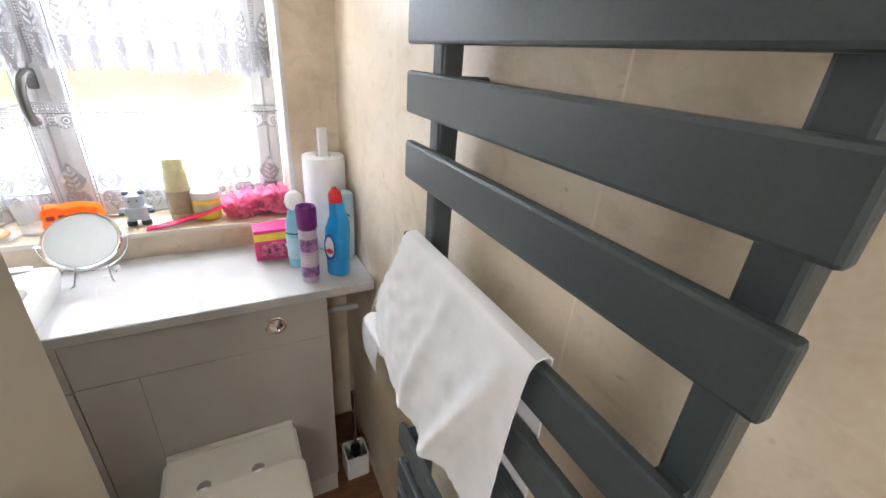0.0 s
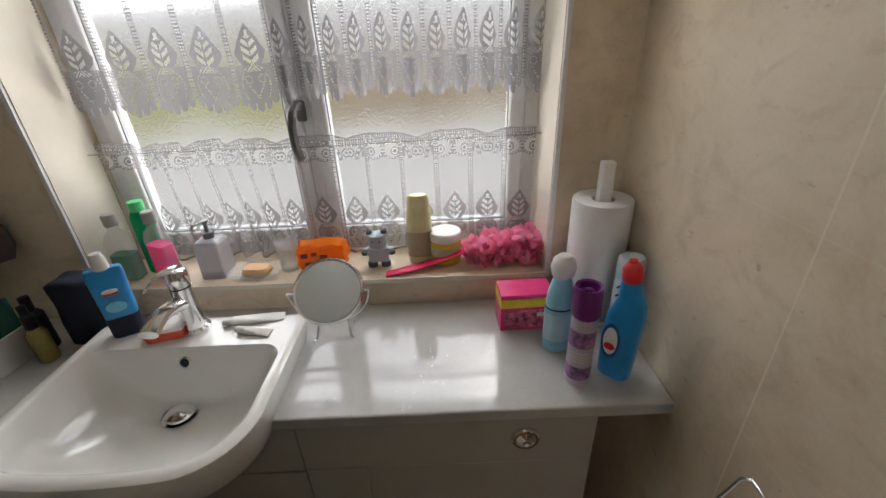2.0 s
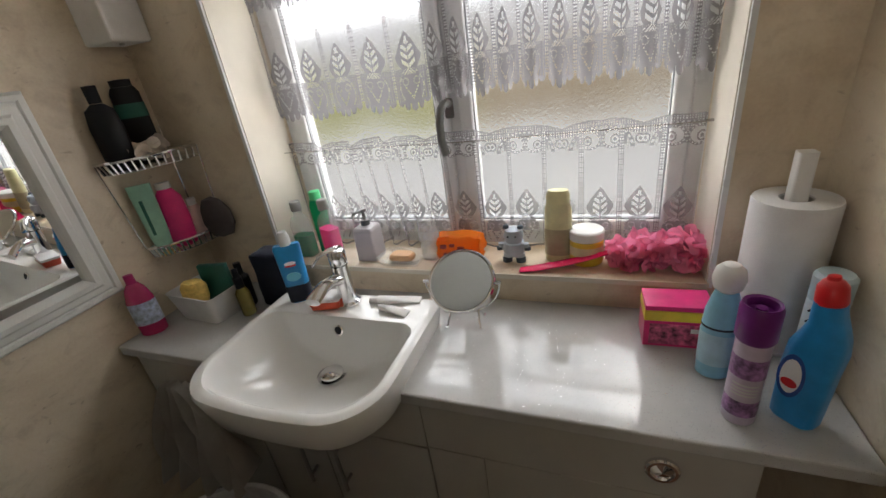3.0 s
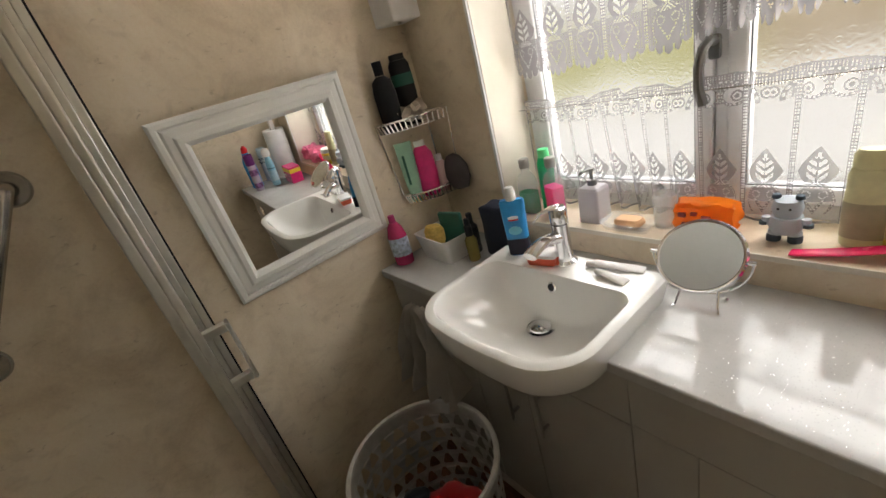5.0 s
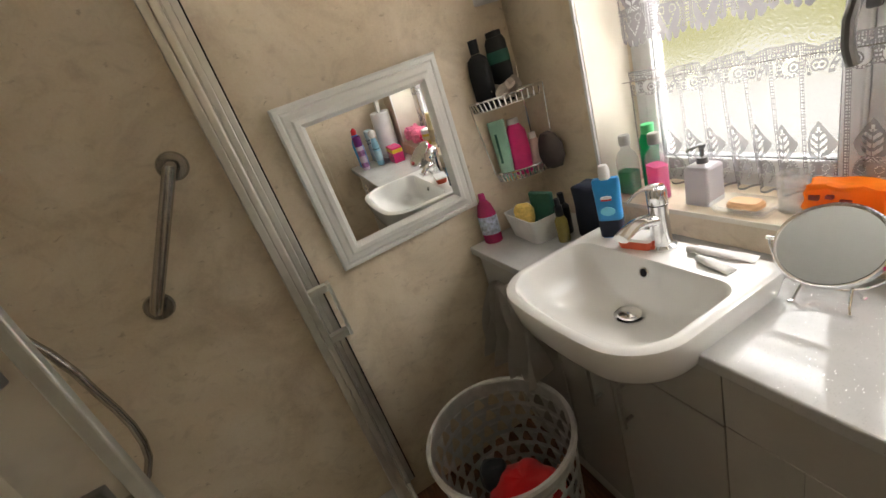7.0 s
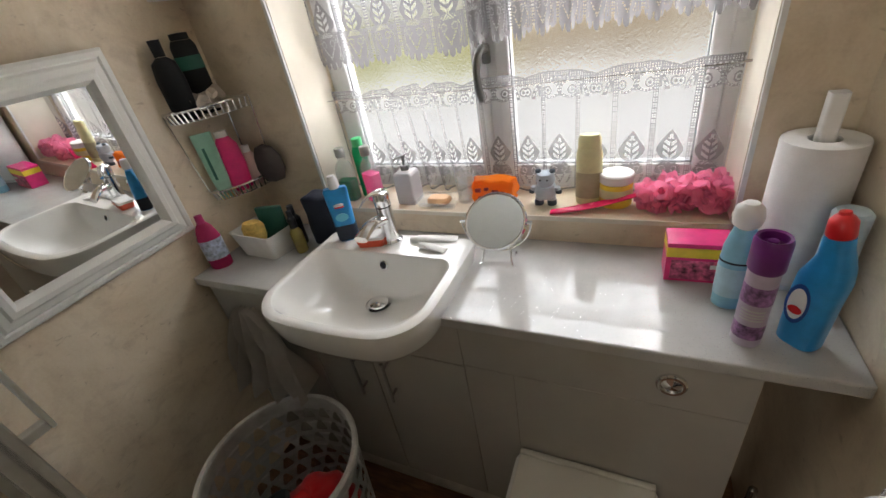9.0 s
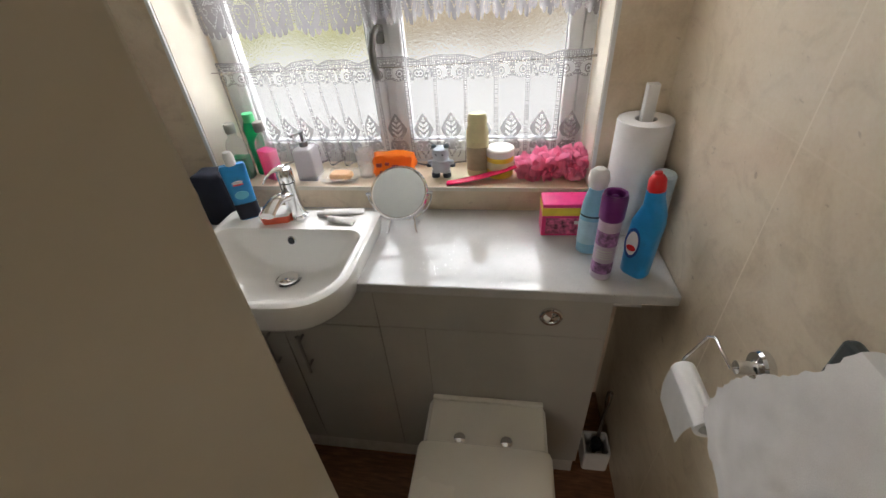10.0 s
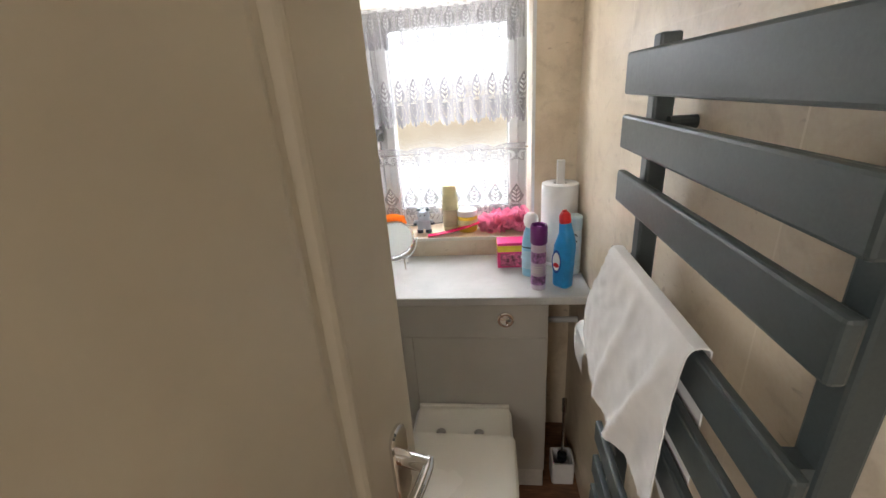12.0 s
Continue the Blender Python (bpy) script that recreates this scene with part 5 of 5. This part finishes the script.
jar = thing("yellow_jar", (-0.402, 0.082, SZ), "yellow jar with a cream screw lid, on the sill", "jar")
part("jar", lathe([(0.037, 0), (0.040, 0.004), (0.040, 0.060), (0.037, 0.064)], n=32), YELLOWPL, jar, smooth=True)
part("lid", lathe([(0.041, 0.0645), (0.041, 0.084), (0.038, 0.087)], n=32), WHITEPL, jar, smooth=True)
part("label", lathe([(0.0404, 0.026), (0.0404, 0.050)], n=32, caps=(False, False)), CREAMPL, jar)

pf = thing("bath_brush", (-0.255, 0.066, SZ), "hot pink net bath puff on a pink handle", "bath puff")
pb = bmesh.new()
rnd = random.Random(11)
for k in range(230):
    c = Vector((rnd.uniform(-0.088, 0.092), rnd.uniform(-0.036, 0.033), 0.040 + rnd.uniform(-0.024, 0.034)))
    c.z *= 1 - 0.3 * max(0, -c.x / 0.09)
    r = rnd.uniform(0.014, 0.023)
    m = Euler((rnd.uniform(0, 6), rnd.uniform(0, 6), rnd.uniform(0, 6))).to_matrix()
    row = []
    N = 14
    for i in range(N):
        a = 2 * math.pi * i / N
        w = 0.22 * r * math.sin(a * 3 + k)
        inn = c + m @ Vector((r * 0.45 * math.cos(a), r * 0.45 * math.sin(a), 0))
        out = c + m @ Vector((r * math.cos(a), r * math.sin(a), w + 0.006))
        for p in (inn, out):
            p.z = max(0.001, p.z)
        row.append((pb.verts.new(inn), pb.verts.new(out)))
    for i in range(N):
        a, b = row[i], row[(i + 1) % N]
        pb.faces.new((a[0], a[1], b[1], b[0]))
part("puff", pb, PINKNET, pf, smooth=True)
hl = []
for i in range(15):
    s = i / 14
    c = Vector((-0.075 - 0.225 * s, -0.010 - 0.046 * s, 0.040 * (1 - s) ** 1.5 + 0.005))
    wd = 0.007 + 0.007 * math.sin(s * math.pi) + 0.006 * s
    hl.append([(c.x, c.y + wd * math.cos(q), c.z + 0.004 * math.sin(q)) for q in [2 * math.pi * k / 12 for k in range(12)]])
part("handle", rings(hl), PINKROD, pf, smooth=True)

# on the worktop in the mirror corner
bw = thing("storage_tub", (-1.418, -0.175, CZ), "white plastic storage tub holding sponges and packets", "tub", turn=-4)
wall = [rounded(-w, w, -d, d, z, 0.018, 0.018, 5) for w, d, z in ((0.076, 0.048, 0.0), (0.092, 0.060, 0.082), (0.094, 0.062, 0.084), (0.089, 0.057, 0.083), (0.073, 0.045, 0.004))]
part("tub", rings(wall), WHITEPL, bw, smooth=True)
spg = thing("sponge", (-1.432, -0.195, CZ + 0.045), "round yellow bath sponge in the white tub", "sponge", turn=10)
so = lathe([(0.0, 0.0), (0.030, 0.004), (0.038, 0.020), (0.038, 0.050), (0.028, 0.066), (0.0, 0.070)], n=24, caps=(False, False), squash=0.7)
for v in so.verts:
    v.co += noise.noise_vector(v.co * 60) * 0.004
part("sponge", so, SPONGE, spg, smooth=True)
gp = thing("green_packet", (-1.395, -0.145, CZ + 0.012), "dark green packet standing in the white tub", "packet", turn=12)
part("packet", box(-0.045, 0.045, -0.008, 0.008, 0, 0.130, 0.004), PLANTGREEN, gp)
bottle("pink_shower_gel_bottle", (-1.520, -0.285, CZ), "magenta shower gel bottle with a printed label and magenta cap", [(0.028, 0), (0.032, 0.004), (0.033, 0.03), (0.033, 0.105), (0.024, 0.138), (0.014, 0.152)], plain("magenta_gel", (0.42, 0.03, 0.12), 0.15),
       [(0.012, 0.150), (0.0125, 0.152), (0.011, 0.178), (0.0, 0.180)], plain("magenta_plastic", (0.45, 0.02, 0.14), 0.3), squash=0.7, turn=45, band=[(0.0337, 0.035), (0.0337, 0.100)], band_mat=plain("gel_label", (0.42, 0.48, 0.62), 0.3, wear=0.5, scale=80))
bottle("gold_liquid_bottle", (-1.292, -0.165, CZ), "small clear bottle of golden liquid with a black pump", [(0.017, 0), (0.019, 0.004), (0.019, 0.07), (0.011, 0.085)], plain("golden_liquid", (0.40, 0.33, 0.10), 0.1, Transmission_Weight=0.4),
       [(0.012, 0.085), (0.012, 0.115), (0.008, 0.120), (0.008, 0.140), (0.0, 0.142)], BLACKPL)
bottle("black_bottle", (-1.330, -0.120, CZ), "black cosmetic bottle on the worktop", [(0.018, 0), (0.020, 0.004), (0.020, 0.09), (0.012, 0.10)], BLACKPL, [(0.010, 0.10), (0.010, 0.135), (0.0, 0.137)], BLACKPL)
nb = thing("black_wash_bag", (-1.225, -0.085, CZ), "black wash bag standing behind the basin's corner", "bag", turn=5)
bb_ = box(-0.052, 0.048, -0.040, 0.035, 0.0, 0.165, 0.014, segments=3)
bmesh.ops.subdivide_edges(bb_, edges=list(bb_.edges), cuts=2, use_grid_fill=True)
for v in bb_.verts:
    v.co += noise.noise_vector(v.co * 25) * 0.007
    v.co.z = max(0.0, v.co.z)
part("bag", bb_, NAVY, nb, smooth=True)

# in the caddy
s1, s2 = CZ1 - 0.0265, CZ2 - 0.0265
bottle("black_shampoo_bottle", (-1.528, -0.165, s1), "tall black shampoo bottle on the caddy's upper shelf", [(0.030, 0), (0.034, 0.004), (0.036, 0.11), (0.030, 0.150), (0.013, 0.164)], BLACKPL, [(0.014, 0.165), (0.015, 0.205), (0.0, 0.206)], BLACKPL, squash=0.6, turn=50)
bottle("black_shower_gel_bottle", (-1.532, -0.085, s1), "flat black shower gel bottle with a green label on the caddy", [(0.028, 0), (0.033, 0.006), (0.035, 0.10), (0.033, 0.180), (0.026, 0.195)], BLACKPL, [(0.024, 0.1955), (0.024, 0.212), (0.0, 0.214)], BLACKPL, squash=0.5, turn=50,
       band=[(0.0357, 0.12), (0.0345, 0.155)], band_mat=PLANTGREEN)
bp = thing("bath_flower", (-1.493, -0.115, s1 + 0.002), "cream bath flower sponge with loose petals in the caddy", "sponge")
fb = bmesh.new()
rnd = random.Random(3)
for k in range(15):
    c = Vector((rnd.uniform(-0.022, 0.022), rnd.uniform(-0.030, 0.030), rnd.uniform(0.024, 0.052)))
    m = Euler((rnd.uniform(0, 6), rnd.uniform(0, 6), rnd.uniform(0, 6))).to_matrix()
    r = rnd.uniform(0.014, 0.024)
    ctr = fb.verts.new(c)
    ring = [fb.verts.new(c + m @ Vector((r * math.cos(a), r * math.sin(a), 0.010 + 0.003 * math.sin(3 * a)))) for a in [2 * math.pi * i / 10 for i in range(10)]]
    for i in range(10):
        fb.faces.new((ctr, ring[i], ring[(i + 1) % 10]))
for v in fb.verts:
    v.co.z = max(0.0, v.co.z)
part("petals", fb, SHELL, bp, smooth=True)
tg = thing("mint_tube", (-1.536, -0.152, s2), "mint green squeeze tube standing on its cap in the caddy", "tube", turn=50)
part("body", rings([rounded(-w, w, -d, d, z, d * 0.8, d * 0.8, 4) for w, d, z in ((0.021, 0.016, 0.022), (0.025, 0.015, 0.06), (0.029, 0.003, 0.200))]), MINTPL, tg, smooth=True)
part("cap", rings([rounded(-w, w, -d, d, z, d * 0.8, d * 0.8, 4) for w, d, z in ((0.021, 0.016, 0.0), (0.021, 0.016, 0.0215))]), MINTPL, tg)
part("print", box(-0.012, -0.004, -0.0150, -0.0138, 0.06, 0.16, 0.0005), PLANTGREEN, tg, "dark green print")
bottle("pink_shampoo_bottle", (-1.520, -0.098, s2), "rounded hot pink bottle in the caddy", [(0.024, 0), (0.032, 0.006), (0.037, 0.08), (0.034, 0.145), (0.018, 0.172)], PINKPL, [(0.019, 0.172), (0.019, 0.190), (0.0, 0.191)], WHITEPL, squash=0.55, turn=50)
bottle("small_pale_bottle", (-1.500, -0.050, s2), "small pale pink bottle in the caddy", [(0.018, 0), (0.020, 0.004), (0.020, 0.095), (0.012, 0.108)], plain("pale_pink", (0.55, 0.38, 0.36), 0.4), [(0.012, 0.108), (0.012, 0.128), (0.0, 0.129)], WHITEPL)
gl = thing("bath_glove", (-1.440, -0.034, 1.030), "dark grey bath glove hanging from the caddy", "glove")
gv = lathe([(0.0, 0.0), (0.030, 0.006), (0.044, 0.035), (0.042, 0.068), (0.026, 0.092), (0.0, 0.100)], n=26, squash=0.45, caps=(False, False))
for v in gv.verts:
    v.co += noise.noise_vector(v.co * 30) * 0.006
part("glove", gv, DARKGREY, gl, smooth=True)
gl.scale = (1.35, 1.2, 1.25)

# towel over the side cabinet's handle
ct = thing("hanging_cloth", (0, 0, 0), "taupe cloth draped in folds over a cabinet handle", "towel")
cb = bmesh.new()
rows = []
for i in range(97):
    u = i / 96
    row = []
    for j in range(25):
        h = j / 24
        half = 0.030 + 0.120 * h ** 0.7
        x = -1.335 + 0.045 * h + (u - 0.5) * 2 * half
        fold = math.sin(u * 30 + h * 2.5 + 1.6 * math.sin(u * 7)) + 0.5 * math.sin(u * 61 + 2 - 3 * h)
        y = CY - 0.038 - (0.012 + 0.030 * h) * (1.5 + fold) * 0.9
        z = 0.805 - 0.275 * h + 0.03 * h * u + 0.010 * math.sin(u * 9) * h
        row.append(cb.verts.new((x, y, z)))
    rows.append(row)
for a, b in zip(rows, rows[1:]):
    for k in range(24):
        cb.faces.new((a[k], a[k + 1], b[k + 1], b[k]))
bmesh.ops.solidify(cb, geom=list(cb.faces), thickness=0.003)
part("cloth", cb, TAUPE, ct, smooth=True)

# ---- laundry basket ----
BKX, BKY, BKH, BKR, BKB = -1.150, -0.622, 0.50, 0.200, 0.162
bk = thing("laundry_basket", (BKX, BKY, 0), "round light grey plastic laundry basket with rows of holes", "basket")


def basket():
    bm = bmesh.new()
    nseg, zr, rowh, top = 336, 192, 22, 16
    grid = []
    for i in range(nseg):
        a = 2 * math.pi * i / nseg
        col = []
        for j in range(zr + 1):
            z = 0.012 + (BKH - 0.012) * j / zr
            r = BKB + (BKR - BKB) * (z / BKH) ** 0.8
            if j < zr - top and (zr - top - j) % rowh in (0, 1, 2, 3):
                r += 0.0025
            col.append(bm.verts.new((r * math.cos(a), r * math.sin(a), z)))
        grid.append(col)
    for i in range(nseg):
        for j in range(zr):
            down = zr - top - (j + 0.5)
            row, fz = divmod(down, rowh)
            hole = False
            if 0 <= row < 7:
                k = ((i + (0 if row % 2 == 0 else 7)) % 14) + 0.5 - 7
                t = fz / rowh           # 0 at the row's top
                w = (t - 0.12) / 0.70
                hole = 0 < w < 1 and abs(k) < 1.0 + 4.6 * w ** 0.55 and (w < 0.8 or abs(k) < 5.6 - 9 * (w - 0.8))
            if not hole:
                bm.faces.new((grid[i][j], grid[(i + 1) % nseg][j], grid[(i + 1) % nseg][j + 1], grid[i][j + 1]))
    bmesh.ops.solidify(bm, geom=list(bm.faces), thickness=0.003)
    return bm


part("wall", basket(), BASKETPL, bk, smooth=True)
part("rim", rings([[((BKR + o) * math.cos(a), (BKR + o) * math.sin(a), z) for a in [2 * math.pi * i / 72 for i in range(72)]] for o, z in ((0.0045, BKH - 0.018), (0.009, BKH - 0.014), (0.011, BKH + 0.002), (0.006, BKH + 0.008), (-0.003, BKH + 0.006), (-0.005, BKH - 0.002))], (False, False)), BASKETPL, bk, smooth=True)
part("base", lathe([(BKB - 0.004, 0.0), (BKB + 0.004, 0.0), (BKB + 0.004, 0.012), (0.0, 0.012)], n=48, caps=(True, False)), GREYPL, bk)


def crumpled(name, place, r, h, mat, label, seed, squash=1.0):
    t = thing(name, place, label, "clothes")
    bm = lathe([(0.0, 0.0)] + [(r * math.sin(q) ** 0.6, h * (1 - math.cos(q)) / 2) for q in [math.pi * k / 14 for k in range(1, 14)]] + [(0.0, h)], n=36, squash=squash, caps=(False, False))
    for v in bm.verts:
        d = noise.noise_vector(v.co * 16 + Vector((seed, 0, 0))) * 0.018 + noise.noise_vector(v.co * 45 + Vector((seed, 3, 0))) * 0.006
        v.co += d
        v.co.z = max(0.0, v.co.z)
    part("cloth", bm, mat, t, smooth=True)


crumpled("red_washing", (BKX + 0.02, BKY + 0.01, 0.014), 0.125, 0.30, cloth_material("red_cotton", (0.72, 0.012, 0.016)), "crumpled bright red washing at the bottom of the basket", 1.0)
crumpled("dark_washing", (BKX - 0.075, BKY - 0.035, 0.235), 0.045, 0.09, cloth_material("dark_print", (0.03, 0.04, 0.05)), "small dark crumpled garment on the red washing", 5.0)
